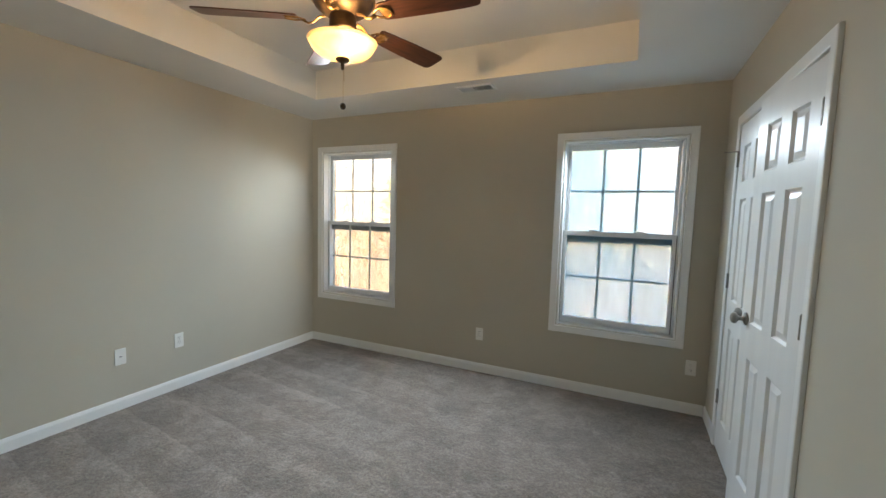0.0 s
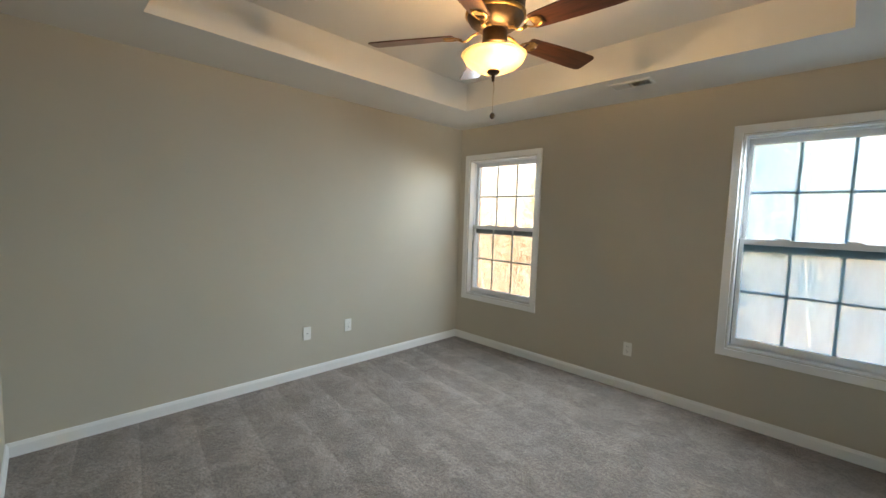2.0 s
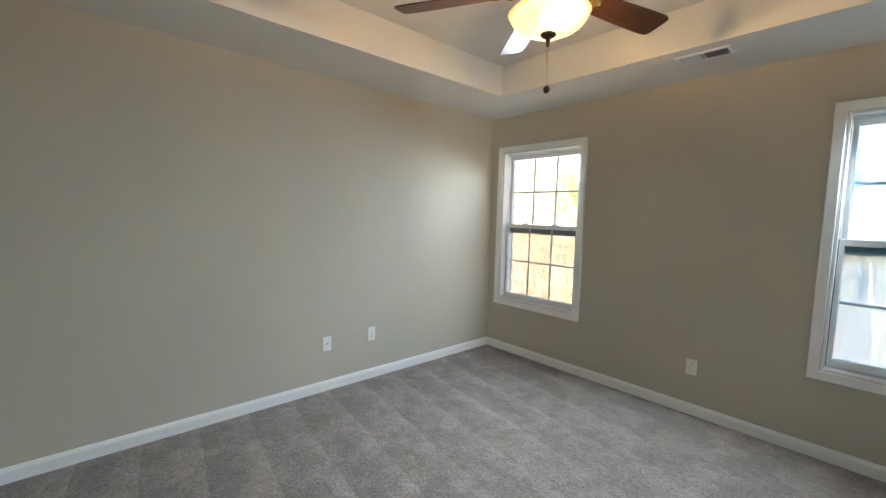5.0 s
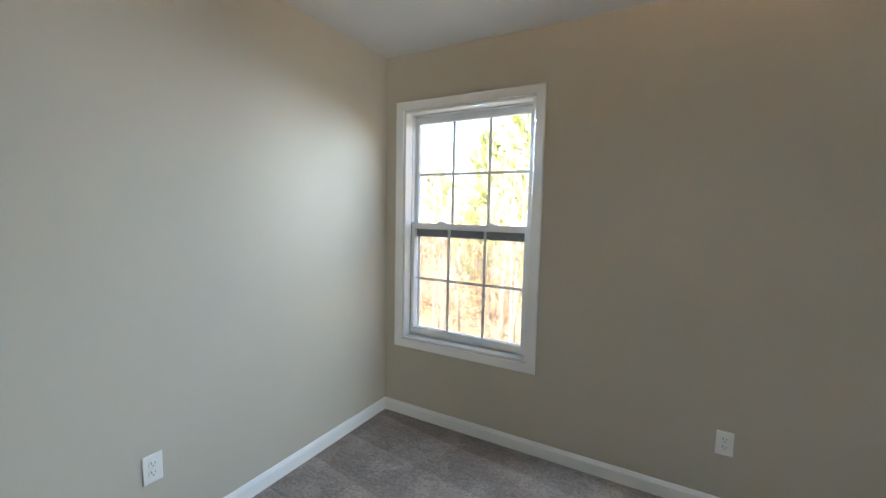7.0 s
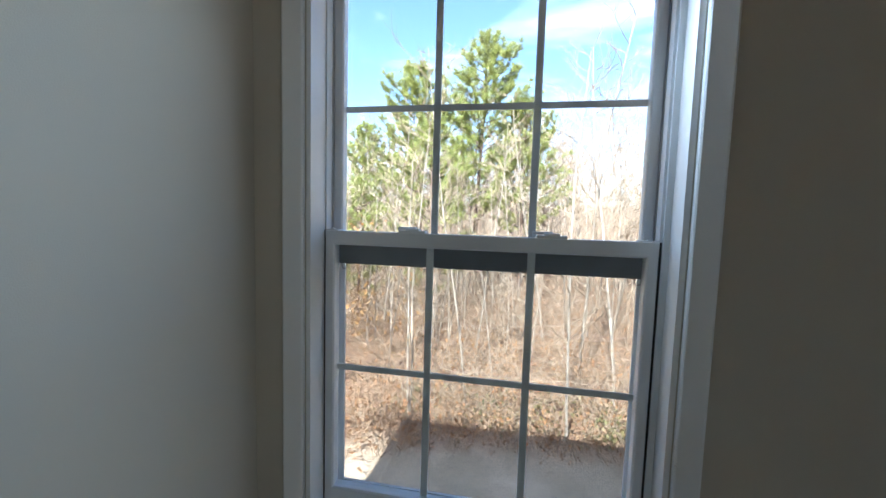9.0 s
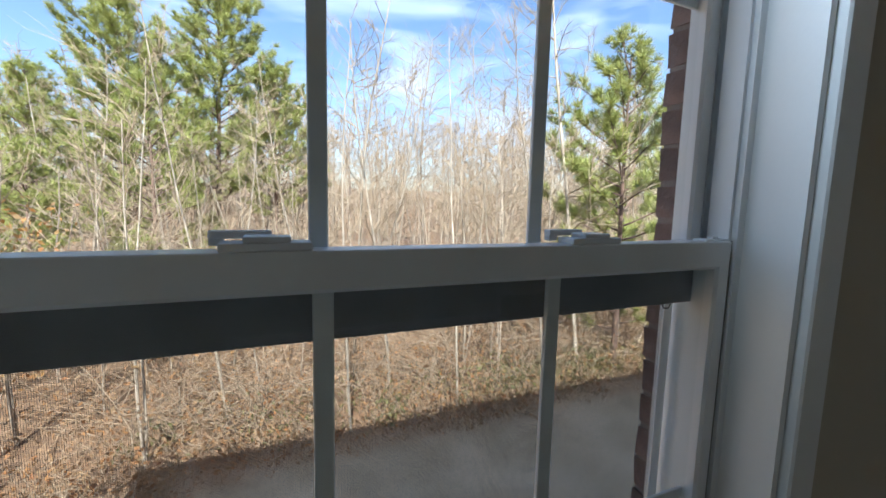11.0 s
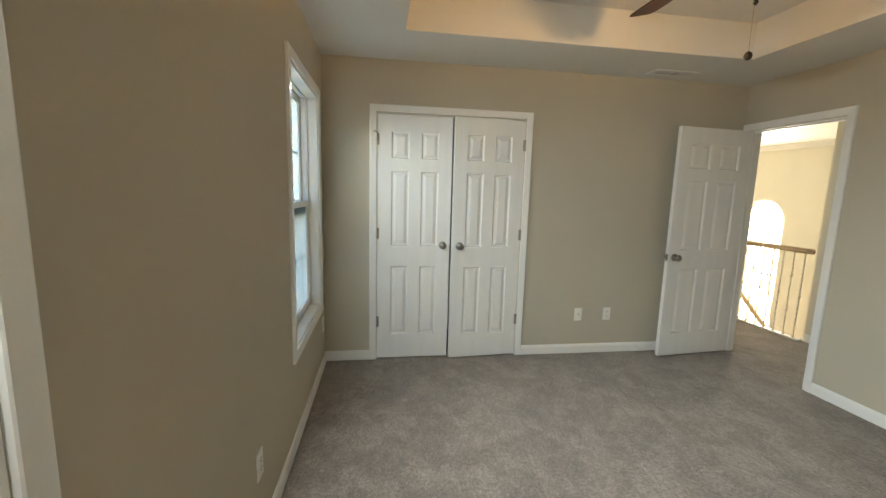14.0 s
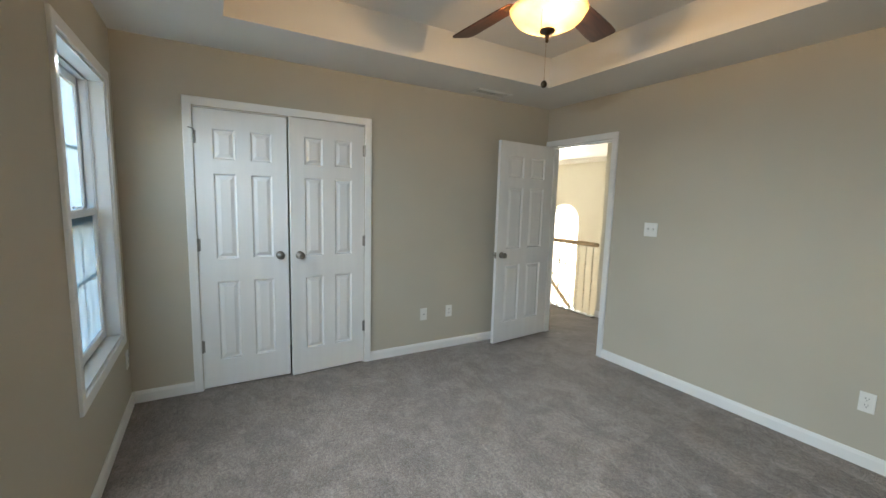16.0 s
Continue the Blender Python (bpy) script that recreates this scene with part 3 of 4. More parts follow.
part("stop", frame_sweep(bmesh.new(), ENTRY[0] + 0.008, ENTRY[1] - 0.008, 0, ENTRY[3] - 0.008, [(-0.011, 0.04), (0.0, 0.04), (0.0, 0.075), (-0.011, 0.075)], lambda u, v, z: (u, -v, z), False), M_TRIM, entry_frame)
entry = door_leaf("entry_door", 0.756, 2.022, "white six-panel bedroom door, wide open", knob_z=0.905)
ea = radians(95.5)
entry.matrix_basis = Matrix.Translation((ENTRY[1] - 0.002, 0.006, 0.014)) @ Matrix(((math.cos(ea), math.sin(ea), 0, 0), (math.sin(ea), -math.cos(ea), 0, 0), (0, 0, 1, 0), (0, 0, 0, 1)))

ds = lathe([(0, 0), (0.013, 0), (0.013, 0.005), (0.006, 0.008)], 14)
tube([(0.0055 * math.cos(k * 0.7), 0.0055 * math.sin(k * 0.7), 0.008 + k * 0.00062) for k in range(100)], 0.0011, 5, ds)
lathe([(0.0, 0.068), (0.009, 0.069), (0.009, 0.082), (0.0, 0.083)], 14, ds)
bmesh.ops.transform(ds, matrix=pose(W - 0.012, 0.86, 0.05, 0, -90, 0), verts=ds.verts)
tagged(new("door_stop", mesh_of("door_stop", ds, M_PLASTIC)), "white spring door stop on the baseboard", "door stop")


# ---- wall plates ----
def wall_plate(name, label, m, style, wide=0.070, tall=0.115):
    """Plate in its own xz plane, facing -y."""
    p = thing(name, label, "switch" if style == "switch" else "outlet", m, group="wall plates")
    pb = bmesh.new()
    add_box(pb, (-wide / 2, -0.0065, -tall / 2), (wide / 2, 0, tall / 2), 0.0025)
    part("plate", pb, M_PLASTIC, p)
    if style == "duplex":
        for s in (-1, 1):
            face = part("socket", lathe([(0, -0.0005), (0.0165, -0.0005), (0.0165, 0.0022), (0, 0.0024)], 20, m=pose(0, -0.0065, 0.0195 * s, 90)), M_PLASTIC, p)
            for sx, hh in ((-0.0065, 0.009), (0.0065, 0.007)):
                part("slot", boxes(((sx - 0.0012, -0.0095, 0.0195 * s + 0.001), (sx + 0.0012, -0.0088, 0.0195 * s + 0.001 + hh))), M_SLOT, face)
            part("slot", lathe([(0, 0), (0.0024, 0), (0.0024, 0.0008), (0, 0.0008)], 10, m=pose(0, -0.0088, 0.0195 * s - 0.007, 90)), M_SLOT, face)
    if style == "jack":
        part("jack", boxes(((-0.009, -0.0085, -0.006), (0.009, -0.006, 0.008)), bevel=0.001), M_PLASTIC, p)
        part("slot", boxes(((-0.006, -0.0092, -0.002), (0.006, -0.0084, 0.005))), M_SLOT, p)
    if style == "switch":
        for s in (-1, 1):
            part("toggle", boxes(((0.023 * s - 0.005, -0.017, -0.002), (0.023 * s + 0.005, -0.006, 0.012)), bevel=0.0015), M_PLASTIC, p)
            part("collar", boxes(((0.023 * s - 0.0065, -0.0078, -0.013), (0.023 * s + 0.0065, -0.006, 0.013)), bevel=0.0006), M_PLASTIC, p)
    for s in (-1, 1) if style != "switch" else (-1, 1):
        for sx in ((0,) if style != "switch" else (-0.023, 0.023)):
            zz = 0 if style == "duplex" and s == 1 else s * (0.042 if style != "duplex" else 0.0)
            if style == "duplex" and s == -1:
                continue
            part("screw", lathe([(0, 0), (0.0032, 0), (0.0028, 0.0012), (0, 0.0014)], 10, m=pose(sx, -0.0064, zz, 90)), M_PLASTIC, p)
    return p


def on_north(x, z): return pose(x, D, z)
def on_south(x, z): return pose(x, 0, z, 0, 0, 180)
def on_west(y, z): return pose(0, y, z, 0, 0, 90)
def on_east(y, z): return pose(W, y, z, 0, 0, -90)


wall_plate("outlet", "white duplex power outlet between the windows", on_north(2.012, 0.358), "duplex")
wall_plate("outlet", "white duplex power outlet near the closet", on_north(3.694, 0.355), "duplex")
wall_plate("outlet", "white duplex power outlet on the long wall", on_west(2.205, 0.39), "duplex")
wall_plate("phone_jack", "white wall plate with a small jack", on_west(1.797, 0.382), "jack")
wall_plate("phone_jack", "white wall plate with a small jack", on_east(1.467, 0.363), "jack")
wall_plate("outlet", "white duplex power outlet beside the open door", on_east(1.189, 0.366), "duplex")
wall_plate("outlet", "white duplex power outlet on the door wall", on_south(1.15, 0.375), "duplex")
wall_plate("light_switch", "white double toggle switch by the doorway", on_south(2.535, 1.25), "switch", 0.116, 0.115)


# ---- ceiling registers ----
def register(name, label, m, lx, ly, slats, dark):
    r = thing(name, label, "vent", m)
    f = frame_sweep(bmesh.new(), -lx / 2, lx / 2, -ly / 2, ly / 2, [(0, 0.0), (0.004, -0.008), (0.022, -0.006), (0.026, 0.0)], lambda u, v, z: (u, z, v))
    part("frame", f, M_TRIM, r)
    part("backing", boxes(((-lx / 2, -ly / 2, -0.0015), (lx / 2, ly / 2, -0.0005))), M_SLOT, r)
    part("divider", boxes(((-0.004, -ly / 2, -0.007), (0.004, ly / 2, -0.002)), bevel=0.001), M_TRIM, r)
    for k in range(slats):
        x = -lx / 2 + lx * (k + 0.5) / slats
        if abs(x) < 0.008:
            continue
        tilt = (-40 if x < 0 else 58) if dark else 4
        part("slat", boxes(((-0.0052, -ly / 2, -0.0006), (0.0052, ly / 2, 0.0006))), M_TRIM, r, at=pose(x, 0, -0.0068, 0, tilt, 0))
    if dark:
        part("lever", boxes(((lx / 2 + 0.006, -0.012, -0.016), (lx / 2 + 0.010, 0.0, -0.005)), bevel=0.001), M_TRIM, r)
    return r


register("ceiling_vent", "white steel ceiling register with slats open", pose(2.065, 3.265, H), 0.245, 0.105, 20, True)
register("ceiling_vent", "white steel ceiling register, nearly shut", pose(3.62, 0.91, H, 0, 0, 90), 0.33, 0.10, 22, False)

# ---- ceiling fan ----
fan = thing("ceiling_fan", "bronze ceiling fan with five walnut blades and glowing amber bowl", "ceiling fan", pose(*FAN, 0))
part("canopy", lathe([(0, 2.685), (0.075, 2.685), (0.078, 2.665), (0.070, 2.640), (0.078, 2.628)], 36), M_BRONZE, fan, smooth=True)
part("motor_housing", lathe([(0.078, 2.628), (0.122, 2.622), (0.146, 2.605), (0.150, 2.560), (0.146, 2.490), (0.152, 2.482), (0.152, 2.470), (0.143, 2.462), (0.134, 2.440), (0.102, 2.415), (0.072, 2.402), (0.0, 2.400)], 40), M_BRONZE, fan, smooth=True)
part("trim_ring", lathe([(0.147, 2.487), (0.155, 2.484), (0.155, 2.468), (0.145, 2.464)], 40), M_BRASS, fan, "brass trim ring", smooth=True)
for k in range(24):
    a = 15 * k
    part("vent_rib", boxes(((0.098, -0.004, -0.002), (0.122, 0.004, 0.002)), bevel=0.001), M_BRASS, fan, at=pose(0, 0, 2.425, 0, 0, a) @ pose(0, 0, 0, 0, -48, 0) @ pose(-0.008, 0, 0.084))
part("switch_housing", lathe([(0.0, 2.402), (0.060, 2.402), (0.064, 2.392), (0.064, 2.340), (0.070, 2.334), (0.066, 2.322), (0.050, 2.312), (0.0, 2.310)], 36), M_BRONZE, fan, smooth=True)
part("light_fitter", lathe([(0.0, 2.312), (0.052, 2.312), (0.075, 2.300), (0.082, 2.294), (0.078, 2.288), (0.0, 2.287)], 36), M_BRASS, fan, "brass light fitter", smooth=True)
bowl = []
for k in range(13):
    a = math.pi / 2 * k / 12
    bowl.append((0.158 * math.cos(a) ** 0.85 if k < 12 else 0.012, 2.272 - 0.074 * math.sin(a)))
bowl_bm = lathe([(0.162, 2.280), (0.168, 2.278), (0.165, 2.272)] + bowl + [(0.010, 2.202)] + [(r * 0.965, z + 0.005) for r, z in bowl[::-1][1:]] + [(0.162, 2.280)], 48)
part("bowl", bowl_bm, M_BOWL, fan, "amber alabaster glass bowl, lit", smooth=True)
part("finial", lathe([(0, 2.208), (0.030, 2.206), (0.034, 2.192), (0.026, 2.184), (0.012, 2.180), (0.008, 2.172), (0.011, 2.167), (0.006, 2.160), (0.009, 2.154), (0.004, 2.146), (0, 2.144)], 24), M_BRONZE, fan, smooth=True)
chain = bmesh.new()
for k in range(56):
    lathe([(0, -0.0012), (0.0012, 0), (0, 0.0012)], 5, chain, pose(0.004, 0, 2.146 - k * 0.0029))
tube([(0.004, 0, 2.148), (0.004, 0, 1.985)], 0.0007, 4, chain)
part("pull_chain", chain, M_BRASS, fan)
part("chain_ball", lathe([(0, 1.988), (0.004, 1.987), (0.011, 1.981), (0.0145, 1.972), (0.012, 1.962), (0.006, 1.956), (0, 1.955)], 18, m=pose(0.004, 0, 0)), M_BRONZE, fan, smooth=True)
part("pull_chain", tube([(-0.05, 0.045, 2.335), (-0.075, 0.10, 2.33), (-0.08, 0.11, 2.20), (-0.08, 0.11, 2.13)], 0.0011, 5), M_BRASS, fan)


def blade_mesh():
    bm = bmesh.new()
    outline = []
    for x, hw in ((0.215, 0.045), (0.225, 0.052), (0.30, 0.058), (0.45, 0.066), (0.60, 0.071), (0.665, 0.070), (0.685, 0.062), (0.692, 0.045)):
        outline.append((x, hw))
    top, bot = [], []
    for z, row in ((0.003, top), (-0.003, bot)):
        row += [bm.verts.new((x, hw, z)) for x, hw in outline] + [bm.verts.new((x, -hw, z)) for x, hw in outline[::-1]]
    bm.faces.new(top)
    bm.faces.new(bot[::-1])
    n = len(top)
    for i in range(n):
        bm.faces.new((top[i], bot[i], bot[(i + 1) % n], top[(i + 1) % n]))
    return bm


for angle in (75.5, 142.5, 209.5, 290, 361.5):
    turn_k = pose(0, 0, 2.405, 0, 0, angle)
    blade = part("blade", blade_mesh(), M_BLADE, fan, "dark walnut fan blade", at=turn_k @ pose(0, 0, -0.022, -13))
    ib = bmesh.new()
    tube([(0.085, 0, 0.012), (0.115, 0, 0.004), (0.14, 0, -0.018), (0.165, 0, -0.024), (0.19, 0, -0.012)], [0.011, 0.010, 0.009, 0.010, 0.012], 10, ib, 0.55)
    for s in (-1, 1):
        tube([(0.18, 0, -0.010), (0.20, 0.022 * s, -0.008), (0.235, 0.034 * s, -0.008), (0.262, 0.026 * s, -0.008), (0.275, 0.006 * s, -0.008)], 0.006, 8, ib, 0.6)
    add_box(ib, (0.225, -0.030, -0.006), (0.275, 0.030, -0.003), 0.001)
    part("blade_iron", ib, M_BRASS, fan, "scrolled antique brass blade iron", smooth=True, at=turn_k @ pose(0, 0, -0.022, -13))


# ---- the hall, the stairwell and its arched window ----
HY, FY = -1.10, -4.0
ARCH_X, ARCH_R, ARCH_SPRING, ARCH_SILL = 7.27, 0.43, 1.02, -0.95
structure("floor_hall", boxes(((2.2, HY, -0.3), (9.0, -STUD, 0.0))), M_CARPET, "greige plush carpet on the landing", "carpet")
structure("wall_hall_1", boxes(((2.2, HY - 0.12, -2.9), (3.90, HY, H)), ((2.08, HY, 0), (2.2, -STUD, H)), ((3.78, FY, -2.9), (3.90, HY - 0.12, H))), M_HALL, "cream painted hall wall", "wall")
structure("wall_hall_2", boxes(((W + STUD, -STUD, 0), (9.0, 0.0, H)), ((9.0, FY - 0.12, -2.9), (9.12, 0.0, H))), M_HALL, "cream painted hall wall", "wall")
structure("ceiling_hall", boxes(((2.08, FY - 0.12, H), (9.12, -STUD, H + 0.06))), M_CEIL, "white painted hall ceiling", "ceiling")
structure("floor_foyer", boxes(((3.68, FY, -3.0), (9.12, 0, -2.9))), M_OAK, "honey oak foyer floor below", "floor")
structure("wall_landing", boxes(((3.8, HY + 0.02, -2.9), (9.0, HY + 0.06, -0.3))), M_HALL, "cream wall under the landing", "wall")


def arched_wall():
    """The outer wall with a round-topped opening through it."""
    bm = bmesh.new()
    t0, t1 = FY - 0.12, FY
    x0, x1 = ARCH_X - ARCH_R, ARCH_X + ARCH_R
    add_box(bm, (3.68, t0, -2.9), (x0, t1, H))
    add_box(bm, (x1, t0, -2.9), (9.12, t1, H))
    add_box(bm, (x0, t0, -2.9), (x1, t1, ARCH_SILL))
    k = 24
    arc = [(ARCH_X - ARCH_R * math.cos(math.pi * i / k), ARCH_SPRING + ARCH_R * math.sin(math.pi * i / k)) for i in range(k + 1)]
    for (xa, za), (xb, zb) in zip(arc, arc[1:]):
        vs = [[bm.verts.new((x, y, z)) for x, z in ((xa, za), (xb, zb), (xb, H), (xa, H))] for y in (t0, t1)]
        bm.faces.new(vs[0])
        bm.faces.new(vs[1][::-1])
        bm.faces.new((vs[0][0], vs[0][1], vs[1][1], vs[1][0]))
    return bm


structure("wall_foyer", arched_wall(), M_HALL, "cream painted stairwell wall with an arched window", "wall")
arch_win = thing("window_3", "tall round-topped stairwell window, brightly sunlit", "window", kind="structure")
apts = [(ARCH_X - ARCH_R + 0.0, ARCH_SILL), (ARCH_X - ARCH_R, ARCH_SPRING)] + [(ARCH_X - ARCH_R * math.cos(math.pi * i / 20), ARCH_SPRING + ARCH_R * math.sin(math.pi * i / 20)) for i in range(1, 20)] + [(ARCH_X + ARCH_R, ARCH_SPRING), (ARCH_X + ARCH_R, ARCH_SILL)]
part("window_frame", tube([(x, FY - 0.07, z) for x, z in apts], 0.03, 6), M_VINYL, arch_win)
part("sill", boxes(((ARCH_X - ARCH_R - 0.05, FY - 0.10, ARCH_SILL - 0.02), (ARCH_X + ARCH_R + 0.05, FY + 0.04, ARCH_SILL + 0.005)), bevel=0.003), M_TRIM, arch_win)
part("muntin", boxes(((ARCH_X - 0.012, FY - 0.08, ARCH_SILL), (ARCH_X + 0.012, FY - 0.06, ARCH_SPRING + ARCH_R))), M_VINYL, arch_win)
for mz in (ARCH_SPRING, (ARCH_SPRING + ARCH_SILL) / 2):
    part("muntin", boxes(((ARCH_X - ARCH_R, FY - 0.078, mz - 0.012), (ARCH_X + ARCH_R, FY - 0.062, mz + 0.012))), M_VINYL, arch_win)
CROWN = [(0, 0), (0.075, 0), (0.075, -0.012), (0.058, -0.022), (0.045, -0.045), (0.022, -0.06), (0.014, -0.085), (0, -0.085)]


def crown(name, p, q, normal):
    bm = bmesh.new()
    p, q, nv = Vector((*p, H)), Vector((*q, H)), Vector((*normal, 0))
    rings = [[bm.verts.new(e + nv * o + Vector((0, 0, z))) for o, z in CROWN] for e in (p, q)]
    k = len(CROWN)
    for i in range(k):
        bm.faces.new((rings[0][i], rings[0][(i + 1) % k], rings[1][(i + 1) % k], rings[1][i]))
    bm.faces.new(rings[0][::-1])
    bm.faces.new(rings[1])
    return structure(name, bm, M_TRIM, "white crown moulding", "trim")


crown("trim_crown_1", (3.9, FY), (9.0, FY), (0, 1))
crown("trim_crown_2", (9.0, FY), (9.0, -STUD), (-1, 0))
crown("trim_crown_3", (3.9, FY), (3.9, HY - 0.12), (1, 0))
baseboard("baseboard_hall", (2.2, HY), (3.90, HY), (0, 1))
baseboard("baseboard_hall_2", (3.90, HY), (3.90, HY - 0.01), (1, 0))

# landing railing: oak rail on scrolled iron balusters
RY = -1.05
rail = thing("stair_railing", "oak handrail on scrolled iron balusters, paled for window glare, along the landing", "railing")


def rail_profile(points, parent, name="handrail"):
    return part(name, tube(points, 0.032, 10, flat=0.85), M_OAK, parent, "honey oak handrail", smooth=True)


rail_profile([(3.90, RY, 0.935), (6.3, RY, 0.935), (8.9, RY, 0.935)], rail)
part("shoe_rail", boxes(((3.90, RY - 0.03, 0.0), (8.95, RY + 0.03, 0.018)), bevel=0.003), M_TRIM, rail, "white painted shoe rail")


def scroll(cx, cz, r, turns, start, flip):
    pts = []
    for i in range(22):
        a = start + flip * turns * 2 * math.pi * i / 21
        rr = r * (1 - 0.72 * i / 21)
        pts.append((cx + rr * math.cos(a), 0, cz + rr * math.sin(a)))
    return pts


def baluster(kind):
    bm = tube([(0, 0, 0.018), (0, 0, 0.91)], 0.0065, 6)
    lathe([(0.016, 0.018), (0.015, 0.03), (0.008, 0.045)], 10, bm)
    if kind in (1, 2):
        for kz in ((0.46,) if kind == 1 else (0.30, 0.66)):
            lathe([(0.006, kz - 0.022), (0.013, kz - 0.01), (0.015, kz), (0.013, kz + 0.01), (0.006, kz + 0.022)], 10, bm)
    if kind == 0:
        for s, z0, z1 in ((1, 0.46, 0.76), (-1, 0.46, 0.16)):
            tube([(0.0, 0, z0), (0.02 * s, 0, z0 + (z1 - z0) * 0.3), (0.055 * s, 0, z0 + (z1 - z0) * 0.65), (0.062 * s, 0, z1 - 0.01)], 0.0052, 6, bm)
            tube([(x + 0.002 * s, 0, z) for x, _, z in scroll(0.030 * s, z1, 0.033, 1.2, 0 if s > 0 else math.pi, 1 if s * (z1 - z0) > 0 else -1)], 0.005, 6, bm)
            tube([(x, 0, z) for x, _, z in scroll(-0.022 * s, z1 - 0.06 * s, 0.024, 1.1, 0 if s > 0 else math.pi, 1)], 0.0045, 6, bm)
    return bm


bal_mesh = [mesh_of("baluster", baluster(k), M_IRON) for k in range(3)]
for k in range(44):
    b = new("baluster", bal_mesh[(1, 2, 1, 0)[k % 4]])
    b.parent = rail
    b.matrix_basis = pose(3.965 + k * 0.112, RY, 0)
stair = thing("stair_handrail", "sloping honey oak handrail going down the stairs", "railing")
rail_profile([(6.6, -2.0, 0.93), (5.2, -2.0, -0.24), (4.2, -2.0, -1.08)], stair)
for k in range(18):
    b = new("baluster", bal_mesh[1])
    b.parent = stair
    xx = 6.5 - k * 0.125
    b.matrix_basis = pose(xx, -2.0, 0.93 - (6.6 - xx) * 0.836 - 0.92)
steps_bm = bmesh.new()
for k in range(14):
    add_box(steps_bm, (6.9 - k * 0.21, -2.05, -3.0), (7.12 - k * 0.21, HY + 0.02, 0.0 - k * 0.18))
structure("stairs", steps_bm, M_CARPET, "carpeted stairs down to the foyer", "stairs")

# ---- outside of the house ----
GROUND = -3.0
ext = [(((-3.0, D + 0.121, -3.2), (0.105, D + 0.25, 2.76))), (((1.075, D + 0.121, -3.2), (0.105 + WIN_STEP, D + 0.25, 2.76))), (((1.075 + WIN_STEP, D + 0.121, -3.2), (9.24, D + 0.25, 2.76)))]
for dx in (0, WIN_STEP):
    ext += [((0.105 + dx, D + 0.121, -3.2), (1.075 + dx, D + 0.25, 0.50)), ((0.105 + dx, D + 0.121, 2.12), (1.075 + dx, D + 0.25, 2.76))]
ext = [((a[0], a[1], a[2]), (b[0], b[1] + 0.001, b[2])) for a, b in ext]
facade = structure("wall_facade", boxes(*ext), M_MORTAR, "mortar backing of the brick facade", "wall")
roof_bm = bmesh.new()
for x0, x1, y0, y1, z0, z1 in ((-3.4, 9.6, -4.5, 4.35, 2.76, 2.86),):
    add_box(roof_bm, (x0, y0, z0), (x1, y1, z1))
    r = [roof_bm.verts.new(p) for p in ((x0, y0, z1), (x1, y0, z1), (x1, y1, z1), (x0, y1, z1), (x0 + 2.2, (y0 + y1) / 2, z1 + 1.7), (x1 - 2.2, (y0 + y1) / 2, z1 + 1.7))]
    for q in ((0, 1, 5, 4), (1, 2, 5), (2, 3, 4, 5), (3, 0, 4)):
        roof_bm.faces.new([r[i] for i in q])
structure("roof", roof_bm, M_ROOF, "dark shingled hip roof with eaves", "roof")
structure("wall_outer", boxes(((-3.0, FY - 0.12, -3.2), (-2.88, D + 0.12, 2.76)), ((-3.0, FY - 0.12, -3.2), (3.68, FY, 2.76)), ((9.12, FY - 0.12, -3.2), (9.24, D + 0.12, 2.76))), M_MORTAR, "closed outer walls of the house", "wall")

# ---- the yard and the woods ----
rng = random.Random(7)
M_DIRT = mat("yard_dirt", (0.50, 0.385, 0.255), 0.95, var=0.3, scale=0.9, bump=0.8, bscale=14, fine=0.3, col2=(0.38, 0.29, 0.17))
M_BARK = mat("pale_bark", (0.38, 0.315, 0.23), 0.9, var=0.3, scale=3, bump=0.6, bscale=40, fine=0.2, stretch=(3, 3, 0.6), rnd=0.25)
M_PBARK = mat("pine_bark", (0.16, 0.10, 0.07), 0.95, var=0.3, scale=5, bump=0.7, bscale=30, fine=0.2)


def leaf_material(name, cols):
    m = bpy.data.materials.new(name)
    m.use_nodes = True
    n, l = m.node_tree.nodes, m.node_tree.links
    b = n["Principled BSDF"]
    b.inputs["Roughness"].default_value = 0.7
    g = n.new("ShaderNodeNewGeometry")
    r = n.new("ShaderNodeValToRGB")
    r.color_ramp.elements[0].color, r.color_ramp.elements[1].color = (*cols[0], 1), (*cols[-1], 1)
    for i, c in enumerate(cols[1:-1]):
        e = r.color_ramp.elements.new((i + 1) / (len(cols) - 1))
        e.color = (*c, 1)
    l.new(g.outputs["Random Per Island"], r.inputs[0])
    l.new(r.outputs[0], b.inputs["Base Color"])
    tl = n.new("ShaderNodeBsdfTranslucent")
    l.new(r.outputs[0], tl.inputs[0])
    mx = n.new("ShaderNodeMixShader")
    mx.inputs[0].default_value = 0.3
    l.new(b.outputs[0], mx.inputs[1])
    l.new(tl.outputs[0], mx.inputs[2])
    l.new(mx.outputs[0], n["Material Output"].inputs[0])
    return m


